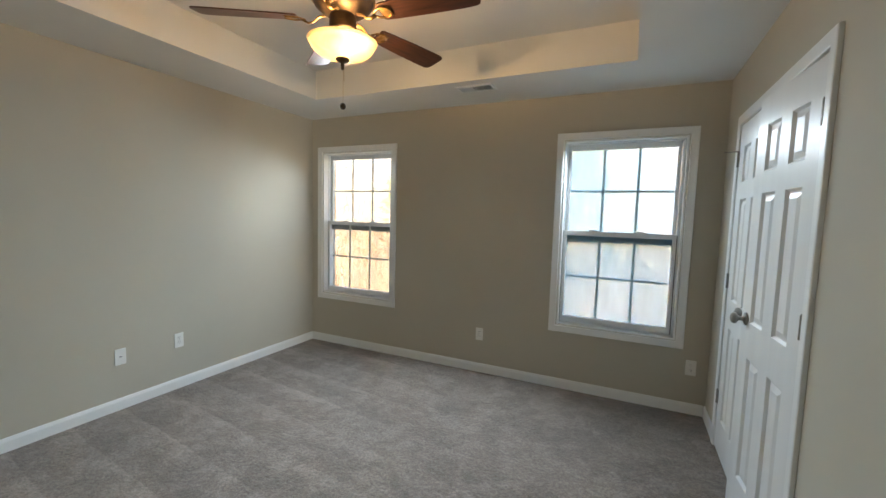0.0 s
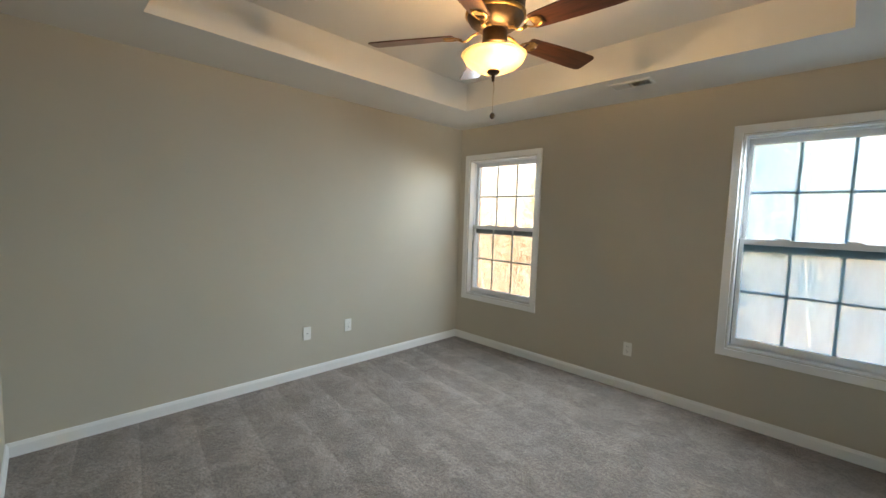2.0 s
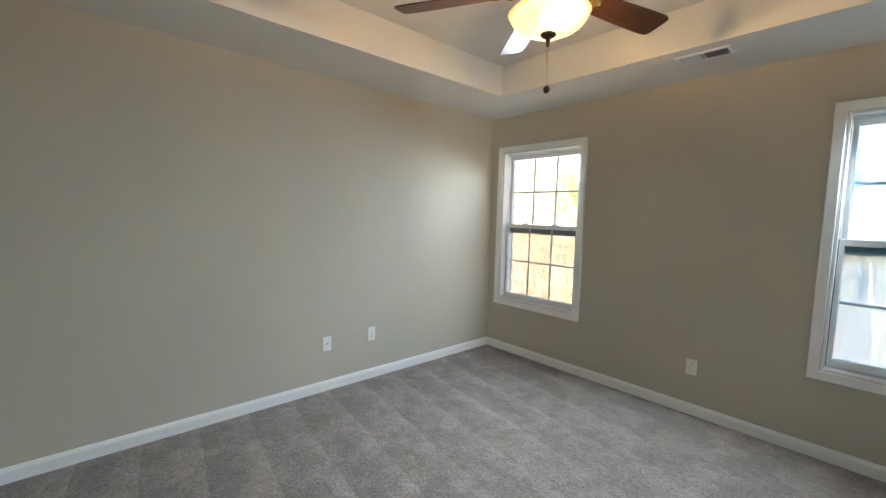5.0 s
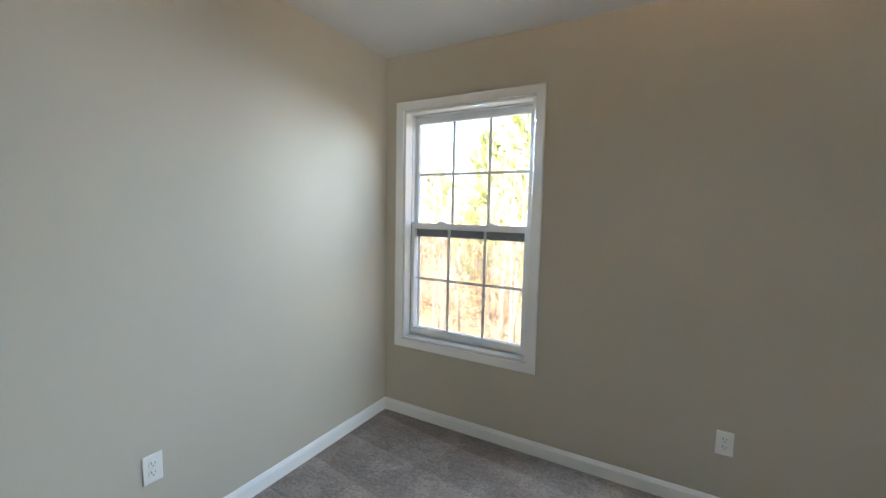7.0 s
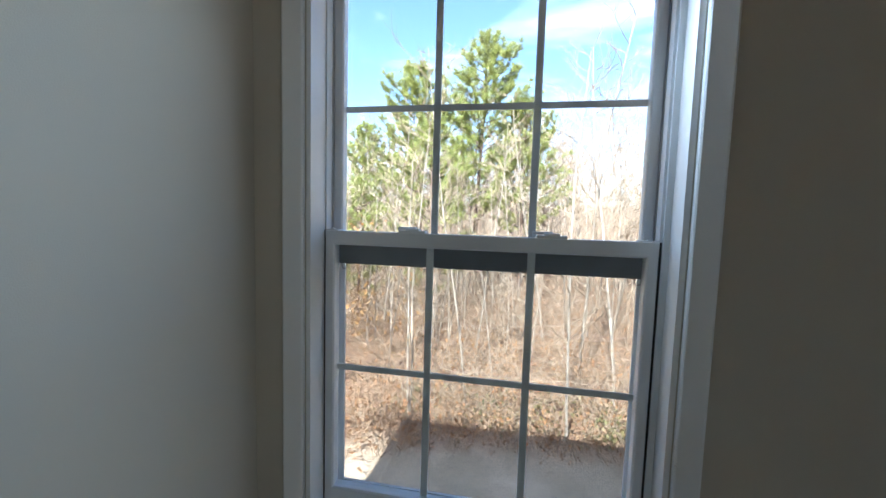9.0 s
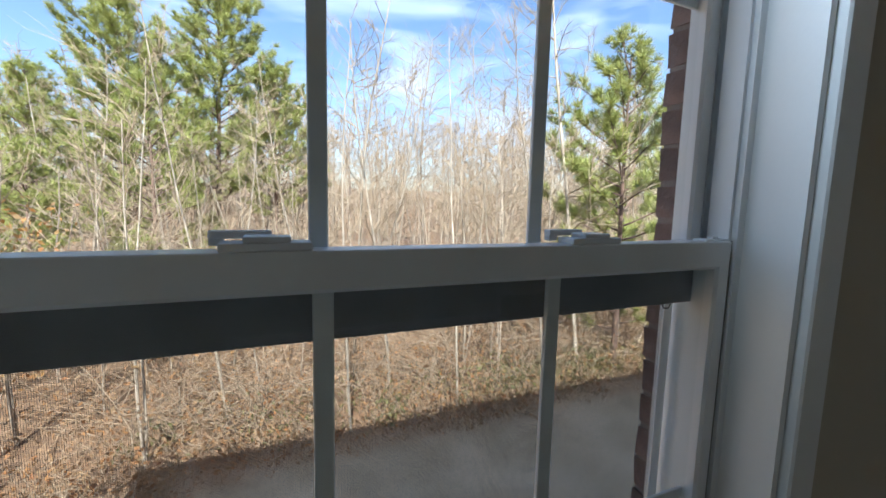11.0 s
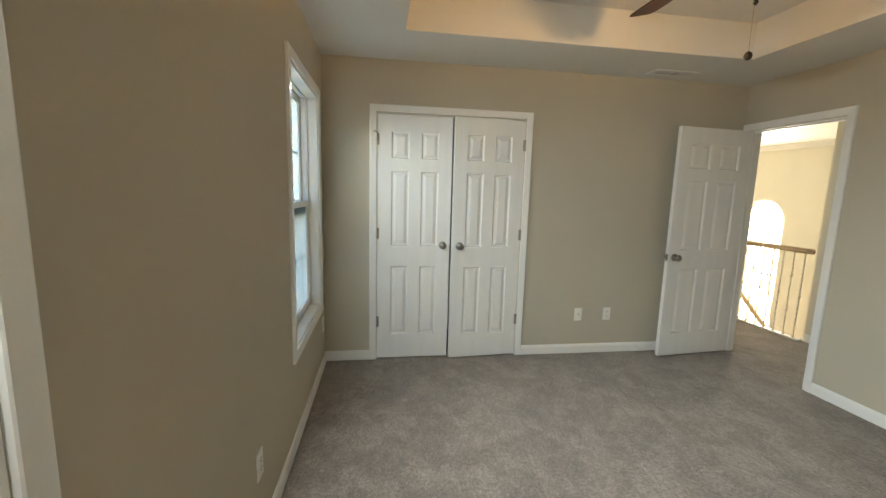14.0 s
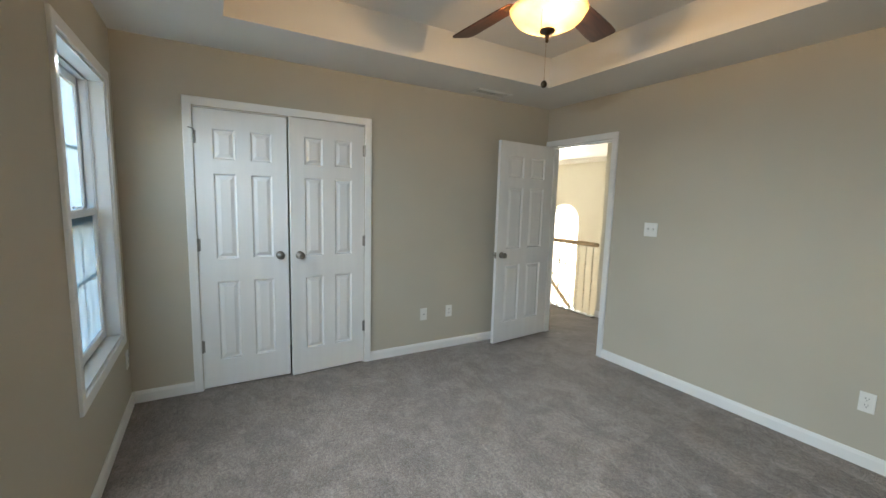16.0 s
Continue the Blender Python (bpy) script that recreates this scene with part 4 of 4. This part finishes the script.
def stick_material(name, cols):
    """Bark whose tone differs from stem to stem."""
    m = mat(name, cols[0], 0.9, fine=0.2)
    n, l = m.node_tree.nodes, m.node_tree.links
    g, r = n.new("ShaderNodeNewGeometry"), n.new("ShaderNodeValToRGB")
    r.color_ramp.elements[0].color, r.color_ramp.elements[1].color = (*cols[0], 1), (*cols[-1], 1)
    for i, c in enumerate(cols[1:-1]):
        r.color_ramp.elements.new((i + 1) / (len(cols) - 1)).color = (*c, 1)
    l.new(g.outputs["Random Per Island"], r.inputs[0])
    l.new(r.outputs[0], n["Hue/Saturation/Value"].inputs["Color"])
    return m


M_TWIG = stick_material("twigs", [(0.30, 0.23, 0.145), (0.39, 0.305, 0.195), (0.22, 0.16, 0.10), (0.34, 0.245, 0.145)])
M_FARWOOD = stick_material("far_bark", [(0.24, 0.19, 0.145), (0.36, 0.295, 0.215), (0.17, 0.13, 0.10), (0.28, 0.22, 0.165), (0.40, 0.335, 0.25)])
M_FARTWIG = stick_material("far_twigs", [(0.28, 0.22, 0.155), (0.35, 0.255, 0.16), (0.23, 0.185, 0.145), (0.37, 0.265, 0.145)])
M_BRUSH = stick_material("brush_stems", [(0.41, 0.32, 0.21), (0.29, 0.205, 0.125), (0.49, 0.39, 0.26), (0.36, 0.23, 0.12)])
M_NEEDLE = leaf_material("pine_needles", [(0.27, 0.31, 0.07), (0.34, 0.37, 0.09), (0.41, 0.39, 0.12), (0.21, 0.26, 0.07)])
M_AUTUMN = leaf_material("autumn_leaves", [(0.37, 0.155, 0.05), (0.42, 0.21, 0.07), (0.31, 0.19, 0.10), (0.44, 0.29, 0.14), (0.23, 0.12, 0.06)])
M_RUST = leaf_material("rust_leaves", [(0.34, 0.15, 0.05), (0.42, 0.22, 0.05), (0.30, 0.20, 0.09)])
M_GREEN = leaf_material("low_green", [(0.16, 0.17, 0.05), (0.24, 0.22, 0.07), (0.20, 0.17, 0.07)])


def woodland_floor(m):
    """Brown leaf litter takes over from the soil where the woods begin."""
    n, l = m.node_tree.nodes, m.node_tree.links
    b = n["Principled BSDF"]
    soil = b.inputs["Base Color"].links[0].from_socket
    co, sp, ns, ad, mr, mx, n2, rp = (n.new("ShaderNode" + k) for k in ("TexCoord", "SeparateXYZ", "TexNoise", "Math", "MapRange", "MixRGB", "TexNoise", "ValToRGB"))
    l.new(co.outputs["Object"], sp.inputs[0])
    ns.inputs["Scale"].default_value, n2.inputs["Scale"].default_value, n2.inputs["Detail"].default_value = 0.8, 9, 6
    l.new(co.outputs["Object"], ns.inputs["Vector"])
    l.new(co.outputs["Object"], n2.inputs["Vector"])
    ad.operation = "MULTIPLY_ADD"
    ad.inputs[1].default_value = 2.2
    l.new(ns.outputs["Fac"], ad.inputs[0])
    # the edge of the woods swings towards the house in the west
    west, near = n.new("ShaderNodeMath"), n.new("ShaderNodeMath")
    west.operation, west.inputs[1].default_value = "MINIMUM", 0.0
    near.operation, near.inputs[1].default_value = "MULTIPLY_ADD", -0.45
    l.new(sp.outputs["X"], west.inputs[0])
    l.new(west.outputs[0], near.inputs[0])
    l.new(sp.outputs["Y"], near.inputs[2])
    l.new(near.outputs[0], ad.inputs[2])
    mr.inputs[1].default_value, mr.inputs[2].default_value = 11.2, 12.4
    l.new(ad.outputs[0], mr.inputs[0])
    rp.color_ramp.elements[0].color, rp.color_ramp.elements[1].color = (0.16, 0.095, 0.052, 1), (0.34, 0.21, 0.11, 1)
    rp.color_ramp.elements[0].position, rp.color_ramp.elements[1].position = 0.35, 0.65
    l.new(n2.outputs["Fac"], rp.inputs[0])
    l.new(mr.outputs[0], mx.inputs[0])
    l.new(soil, mx.inputs[1])
    l.new(rp.outputs[0], mx.inputs[2])
    l.new(mx.outputs[0], b.inputs["Base Color"])


woodland_floor(M_DIRT)


def ground_height(x, y):
    return GROUND + 0.10 * math.sin(x * 0.31 + 1.0) * math.cos(y * 0.27) * min(1, max(0, (y - 6) / 6)) + max(0, y - 14) * 0.035 + max(0, min(y, 90) - 24) * 0.055


class Soup:
    """Collects vertices and faces for one mesh."""

    def __init__(self):
        self.v, self.f = [], []

    def limb(self, pts, rads, segs):
        base = len(self.v)
        for i, p in enumerate(pts):
            d = (pts[min(i + 1, len(pts) - 1)] - pts[max(i - 1, 0)]).normalized()
            s = d.cross(Vector((0.31, 0.17, 0.93)) if abs(d.z) < 0.9 else Vector((1, 0, 0))).normalized()
            u = s.cross(d)
            for k in range(segs):
                a = 2 * math.pi * k / segs
                self.v.append(p + rads[i] * (math.cos(a) * s + math.sin(a) * u))
        for i in range(len(pts) - 1):
            for k in range(segs):
                a, b = base + i * segs + k, base + i * segs + (k + 1) % segs
                self.f.append((a, b, b + segs, a + segs))

    def leaf(self, p, size, rg):
        a = Vector((rg.uniform(-1, 1), rg.uniform(-1, 1), rg.uniform(-1, 1))).normalized()
        b = a.cross(Vector((rg.uniform(-1, 1), rg.uniform(-1, 1), rg.uniform(-1, 1)))).normalized()
        i = len(self.v)
        self.v += [p - a * size, p + b * size * 0.45, p + a * size, p - b * size * 0.45]
        self.f.append((i, i + 1, i + 2, i + 3))

    def needles(self, p, d, size, rg, count):
        for _ in range(count):
            w = (d * 0.7 + Vector((rg.uniform(-1, 1), rg.uniform(-1, 1), rg.uniform(-0.7, 1)))).normalized()
            s = w.cross(Vector((rg.uniform(-1, 1), rg.uniform(-1, 1), rg.uniform(-1, 1)))).normalized() * size * 0.058
            q = p + w * size * rg.uniform(0.75, 1.15)
            i = len(self.v)
            self.v += [p - s * 0.6, p + s * 0.6, q]
            self.f.append((i, i + 1, i + 2))

    def mesh(self, name, material, smooth=False):
        me = bpy.data.meshes.new(name)
        me.from_pydata([tuple(v) for v in self.v], [], self.f)
        me.materials.append(material)
        if smooth:
            me.polygons.foreach_set("use_smooth", [True] * len(me.polygons))
        return me


def wander(p, d, length, steps, bend, rise, rg):
    pts, d = [p.copy()], d.normalized()
    for _ in range(steps):
        d = (d + Vector((rg.uniform(-bend, bend), rg.uniform(-bend, bend), rg.uniform(-bend, bend) + rise))).normalized()
        pts.append(pts[-1] + d * length / steps)
    return pts


def bare_tree(seed, h, trunk, crown_soup, detail=1.0, stems=1, base=Vector((0, 0, 0)), leafy=None, thin=0.0085):
    rg = random.Random(seed)
    for s in range(stems):
        lean = Vector((rg.uniform(-0.07, 0.07), rg.uniform(-0.07, 0.07), 1)) if stems == 1 else Vector((rg.uniform(-0.15, 0.15), rg.uniform(-0.15, 0.15), 1))
        hh = h * (1 if s == 0 else rg.uniform(0.6, 0.9))
        pts = wander(base - Vector((0, 0, 0.15)), lean, hh, 9, 0.07, 0.04, rg)
        r0 = hh * rg.uniform(0.0030, 0.0052)
        trunk.limb(pts, [r0 * (1 - 0.09 * i) ** 1.1 + 0.004 for i in range(10)], 6)
        for k in range(int(rg.randint(24, 32) * detail)):
            f = rg.uniform(0.2, 1) ** 0.85
            i = min(8, int(f * 9))
            p = pts[i].lerp(pts[i + 1], f * 9 - i)
            a = rg.uniform(0, 2 * math.pi)
            ln = hh * rg.uniform(0.12, 0.34) * (1.1 - 0.72 * f)
            d = Vector((math.cos(a), math.sin(a), rg.uniform(0.1, 1.1)))
            bp = wander(p, d, ln, 4, 0.28, 0.04, rg)
            rr = max(thin, r0 * 0.42 * (1 - 0.5 * f))
            crown_soup.limb(bp, [rr, rr * 0.8, rr * 0.6, rr * 0.45, rr * 0.25], 4)
            for j in range(int(9 * detail)):
                g = rg.uniform(0.25, 1)
                q = min(3, int(g * 4))
                tp = bp[q].lerp(bp[q + 1], g * 4 - q)
                td = (bp[q + 1] - bp[q]).normalized() + Vector((rg.uniform(-1.1, 1.1), rg.uniform(-1.1, 1.1), rg.uniform(-0.4, 0.8)))
                tw = wander(tp, td, ln * rg.uniform(0.25, 0.55), 3, 0.25, 0.1, rg)
                r2 = max(thin * 0.62, rr * 0.4)
                crown_soup.limb(tw, [r2, r2 * 0.8, r2 * 0.55, r2 * 0.3], 3)
                if leafy is not None and rg.random() < 0.8:
                    for _ in range(3):
                        leafy.leaf(tw[rg.randint(1, 3)] + Vector((rg.uniform(-0.1, 0.1), rg.uniform(-0.1, 0.1), rg.uniform(-0.1, 0.1))), rg.uniform(0.035, 0.07), rg)


def pine(seed, h, spread, trunk, limbs, green, first=0.22):
    rg = random.Random(seed)
    pts = wander(Vector((0, 0, -0.15)), Vector((rg.uniform(-0.03, 0.03), rg.uniform(-0.03, 0.03), 1)), h, 8, 0.02, 0.02, rg)
    trunk.limb(pts, [h * 0.011 * (1 - 0.115 * i) + 0.01 for i in range(9)], 8)
    count = int(h * 7.5)
    for k in range(count):
        f = first + (1 - first) * (k / count) ** 0.9
        i = min(7, int(f * 8))
        p = pts[i].lerp(pts[i + 1], f * 8 - i)
        a = k * 2.4 + rg.uniform(-0.5, 0.5)
        t = (f - first) / (1 - first)
        ln = spread * (math.sin(math.pi * min(1, 0.28 + 0.72 * t)) ** 0.8 * 0.95 + 0.10) * rg.uniform(0.55, 1.15)
        bp = wander(p, Vector((math.cos(a), math.sin(a), rg.uniform(-0.05, 0.35) + 0.5 * t)), ln, 5, 0.12, 0.09, rg)
        limbs.limb(bp, [0.03, 0.025, 0.02, 0.014, 0.01, 0.006], 4)
        for j in range(max(5, int(ln * 6.5))):
            g = rg.uniform(0.3, 1.0)
            q = min(4, int(g * 5))
            tp = bp[q].lerp(bp[q + 1], g * 5 - q)
            td = (bp[q + 1] - bp[q]).normalized() + Vector((rg.uniform(-0.8, 0.8), rg.uniform(-0.8, 0.8), rg.uniform(-0.1, 0.8)))
            e = tp + td.normalized() * rg.uniform(0.1, 0.45)
            limbs.limb([tp, tp.lerp(e, 0.5), e], [0.008, 0.007, 0.005], 3)
            green.needles(e, td.normalized(), rg.uniform(0.21, 0.37), rg, 44)
            green.needles(tp.lerp(e, 0.5), td.normalized(), rg.uniform(0.19, 0.32), rg, 24)


def plant(name, label, cat, meshes, m, group):
    t = thing(name, label, cat, m, group)
    for pname, me in meshes:
        o = new(pname, me)
        o.parent = t
    return t


ground_bm = bmesh.new()
gx = [-400, -150, -60] + [-30 + 2 * i for i in range(41)] + [80, 180, 400]
gy = [-400, -100, -20, 0] + [3.5 + 1.5 * i for i in range(32)] + [60, 75, 90, 110, 220, 420]
gv = [[ground_bm.verts.new((x, y, ground_height(x, y) if y < 60 else ground_height(0, y))) for y in gy] for x in gx]
for i in range(len(gx) - 1):
    for j in range(len(gy) - 1):
        ground_bm.faces.new((gv[i][j], gv[i + 1][j], gv[i + 1][j + 1], gv[i][j + 1]))
structure("ground", ground_bm, M_DIRT, "bare brown yard soil running into the woods", "ground")

protos = []
for k, (hh, stems) in enumerate(((9.5, 2), (9.0, 1), (10.5, 1), (8.0, 2), (11.0, 1), (7.0, 1), (9.8, 1), (6.0, 2))):
    tr_s, cr_s = Soup(), Soup()
    bare_tree(100 + k, hh, tr_s, cr_s, 1.0, stems)
    protos.append((hh, tr_s.mesh("trunk", M_BARK, True), cr_s.mesh("crown", M_TWIG)))
spots = [(6.45, 11.1, 0, 1.0), (1.75, 10.9, 1, 0.95), (4.1, 11.0, 2, 0.85), (8.0, 13.0, 6, 1.0), (-1.6, 11.0, 3, 0.9), (-4.0, 11.6, 7, 1.1), (3.0, 12.6, 4, 0.85), (5.3, 13.2, 3, 1.05), (0.2, 12.2, 5, 1.1), (10.2, 12.3, 1, 1.0), (-2.8, 13.2, 5, 1.2), (2.4, 14.0, 6, 1.0)]
while len(spots) < 165:
    x, y = rng.uniform(-15, 27), 11.3 + 15 * rng.random() ** 1.3
    if all((x - p[0]) ** 2 + (y - p[1]) ** 2 > 0.55 for p in spots):
        spots.append((x, y, rng.randrange(8), rng.uniform(0.85, 1.15) * (1 + (y - 12) * 0.012)))
for x, y, k, s in spots:
    hh, tm, cm = protos[k]
    s *= 0.66 if x < 1.3 and y > 12 else 0.94
    m = pose(x, y, ground_height(x, y), 0, 0, rng.uniform(0, 360)) @ Matrix.Scale(s, 4)
    t = plant("bare_tree", "bare pale-barked winter tree at the wood's edge", "tree", (("trunk", tm), ("crown", cm)), None, "bare trees in the woods")
    t.matrix_basis = m

pines = []
for k, (hh, sp, first) in enumerate(((12.2, 3.0, 0.3), (8.4, 2.5, 0.12))):
    a, b, c = Soup(), Soup(), Soup()
    pine(300 + k, hh, sp, a, b, c, first)
    pines.append((a.mesh("trunk", M_PBARK, True), b.mesh("limbs", M_PBARK), c.mesh("crown", M_NEEDLE)))
for x, y, k, s, r in ((-4.5, 23, 0, 0.93, 10), (-1.8, 23.6, 0, 1.04, 130), (-7.2, 22.2, 0, 0.70, 250), (0.6, 24.2, 0, 0.80, 60), (9.05, 11.4, 1, 1.0, 20), (-12.0, 25, 0, 0.55, 80), (-3.2, 19.5, 1, 0.95, 200), (-6.0, 18.5, 1, 0.66, 310)):
    t = plant("pine_tree", "green loblolly pine standing in the woods", "tree", (("trunk", pines[k][0]), ("limbs", pines[k][1]), ("crown", pines[k][2])), None, "pines in the woods")
    t.matrix_basis = pose(x, y, ground_height(x, y), 0, 0, r) @ Matrix.Scale(s, 4)

# distant woods, past counting
def far_tree(rg, h, base, trunk, twigs, thin, branches):
    pts = wander(base, Vector((rg.uniform(-0.1, 0.1), rg.uniform(-0.1, 0.1), 1)), h, 5, 0.10, 0.05, rg)
    r0 = h * rg.uniform(0.003, 0.0065)
    trunk.limb(pts, [r0 * (1 - 0.17 * i) + thin * 0.5 for i in range(6)], 4)
    for k in range(branches):
        f = rg.uniform(0.08, 0.98)
        i = min(4, int(f * 5))
        p = pts[i].lerp(pts[i + 1], f * 5 - i)
        a = rg.uniform(0, 2 * math.pi)
        ln = h * rg.uniform(0.12, 0.34) * (1.1 - 0.7 * f)
        bp = wander(p, Vector((math.cos(a), math.sin(a), rg.uniform(0.1, 1.1))), ln, 2, 0.25, 0.05, rg)
        twigs.limb(bp, [thin, thin * 0.8, thin * 0.4], 3)
        for j in range(4):
            tp = bp[0].lerp(bp[1], rg.uniform(0.4, 1)) if j < 2 else bp[1].lerp(bp[2], rg.uniform(0.2, 1))
            td = Vector((rg.uniform(-1, 1), rg.uniform(-1, 1), rg.uniform(-0.3, 1.0))).normalized()
            twigs.limb([tp, tp + td * ln * rg.uniform(0.25, 0.55)], [thin * 0.55, thin * 0.3], 3)


tr_s, cr_s = Soup(), Soup()
for k in range(600):
    y = 24 + 50 * rng.random() ** 1.2
    x = rng.uniform(-0.95, 1.35) * (y + 6)
    far_tree(rng, rng.uniform(8, 12) + (y - 24) * 0.05, Vector((x, y, ground_height(x, y) - 0.2)), tr_s, cr_s, 0.008 + 0.00026 * y, 36)
for k in range(480):
    y = 15 + 40 * rng.random() ** 1.1
    x = rng.uniform(-0.95, 1.35) * (y + 6)
    far_tree(rng, rng.uniform(2.2, 5.5), Vector((x, y, ground_height(x, y) - 0.1)), tr_s, cr_s, 0.006 + 0.00024 * y, 11)
woods = thing("distant_woods", "dense leafless woods far behind the yard", "woods", kind="stuff")
part_t = new("trunks", tr_s.mesh("trunks", M_FARWOOD))
part_t.parent = woods
part_c = new("branches", cr_s.mesh("branches", M_FARTWIG))
part_c.parent = woods

# undergrowth: saplings, brush and fallen leaves
sap, lea, gre, lit, rus = Soup(), Soup(), Soup(), Soup(), Soup()
for k in range(4200):
    y = 10.1 + abs(rng.gauss(0, 9 if k % 2 else 1.8))
    x = rng.uniform(-16, 28)
    y = max(6.5, y + 0.4 * min(x, 0)) if y < 14 else y
    if y > 36:
        continue
    p = Vector((x, y, ground_height(x, y) - 0.05))
    hh = rng.uniform(0.3, 1.1) if y < 11.2 else rng.uniform(0.6, 2.4)
    st = wander(p, Vector((rng.uniform(-0.9, 0.9), rng.uniform(-0.9, 0.9), 1)), hh, 4, 0.25, 0.0, rng)
    r = 0.004 + hh * 0.0032
    sap.limb(st, [r, r * 0.85, r * 0.65, r * 0.45, r * 0.2], 4)
    for j in range(rng.randint(4, 7)):
        g = rng.uniform(0.3, 0.95)
        q = min(3, int(g * 4))
        tp = st[q].lerp(st[q + 1], g * 4 - q)
        tw = wander(tp, Vector((rng.uniform(-1, 1), rng.uniform(-1, 1), rng.uniform(-0.1, 0.6))), hh * rng.uniform(0.25, 0.6), 3, 0.3, 0.0, rng)
        sap.limb(tw, [r * 0.6, r * 0.5, r * 0.4, r * 0.2], 3)
        if rng.random() < (0.5 if y < 16 else 0.3):
            for _ in range(rng.randint(2, 6)):
                lea.leaf(tw[rng.randint(1, 3)] + Vector((rng.uniform(-0.15, 0.15), rng.uniform(-0.15, 0.15), rng.uniform(-0.15, 0.15))), rng.uniform(0.03, 0.06), rng)
for k in range(24000):
    y = 10.0 + abs(rng.gauss(0, 5.5))
    x = rng.uniform(-12, 20)
    y = max(6.5, y + 0.4 * min(x, 0))
    lit.leaf(Vector((x, y, ground_height(x, y) + rng.uniform(0.0, 0.06))), rng.uniform(0.014, 0.034), rng)
for k in range(200):
    x, y = rng.uniform(-2, 14), 10.9 + abs(rng.gauss(0, 0.9))
    if rng.random() < 0.6:
        x = rng.gauss(7.2, 1.6)
    for _ in range(26):
        gre.leaf(Vector((x + rng.gauss(0, 0.22), y + rng.gauss(0, 0.22), ground_height(x, y) + abs(rng.gauss(0.1, 0.25)))), rng.uniform(0.03, 0.07), rng)
for k in range(60):
    cx_, cy_, cz_ = rng.gauss(-5.2, 1.6), rng.gauss(13.5, 1.0), rng.uniform(-2.4, 0.9)
    for _ in range(34):
        rus.leaf(Vector((cx_ + rng.gauss(0, 0.35), cy_ + rng.gauss(0, 0.35), cz_ + rng.gauss(0, 0.25))), rng.uniform(0.04, 0.08), rng)
for oname, soup, material, lab, cat in (("brush", sap, M_BRUSH, "tangled leafless saplings and brush under the trees", "brush"), ("brush_leaves", lea, M_AUTUMN, "dry tan and orange leaves clinging to brush", "leaves"), ("leaf_litter", lit, M_AUTUMN, "fallen brown and orange leaves on the ground", "leaves"), ("low_greenery", gre, M_GREEN, "low green weeds along the edge of the woods", "weeds"), ("rust_shrub_leaves", rus, M_RUST, "orange autumn leaves on shrubs in the woods", "leaves")):
    tagged(new(oname, soup.mesh(oname, material)), lab, cat, kind="stuff")

# ---- bricks round the window openings ----
BL, BH, BW, J = 0.194, 0.057, 0.09, 0.010


def brick_mesh(length, seed):
    rg = random.Random(seed)
    bm = bmesh.new()
    add_box(bm, (0, 0, 0), (length, BW, BH))
    bmesh.ops.subdivide_edges(bm, edges=[e for e in bm.edges if abs(e.verts[0].co.x - e.verts[1].co.x) < 1e-6], cuts=1)
    for v in bm.verts:
        v.co += Vector((rg.uniform(-1, 1), rg.uniform(-1, 1), rg.uniform(-1, 1))) * 0.0022
    return mesh_of("brick", bm, M_BRICK)


full = [brick_mesh(BL, k) for k in range(4)]
half = [brick_mesh(BL / 2 - J / 2, 10 + k) for k in range(3)]
courses = int((2.12 - 0.50) / (BH + J)) + 1
for dx in (0, WIN_STEP):
    for row in range(courses + 2):
        z = 0.50 - (BH + J) + row * (BH + J)
        for side in (-1, 1):
            me = (full if (row + (side > 0)) % 2 else half)[row % 3]
            ln = BL if (row + (side > 0)) % 2 else BL / 2 - J / 2
            x = 1.071 + dx if side > 0 else 0.109 + dx - ln
            b = new("brick", me)
            b.parent = facade
            b.matrix_basis = pose(x + rng.uniform(-0.002, 0.002), D + 0.165 + rng.uniform(-0.002, 0.002), z)
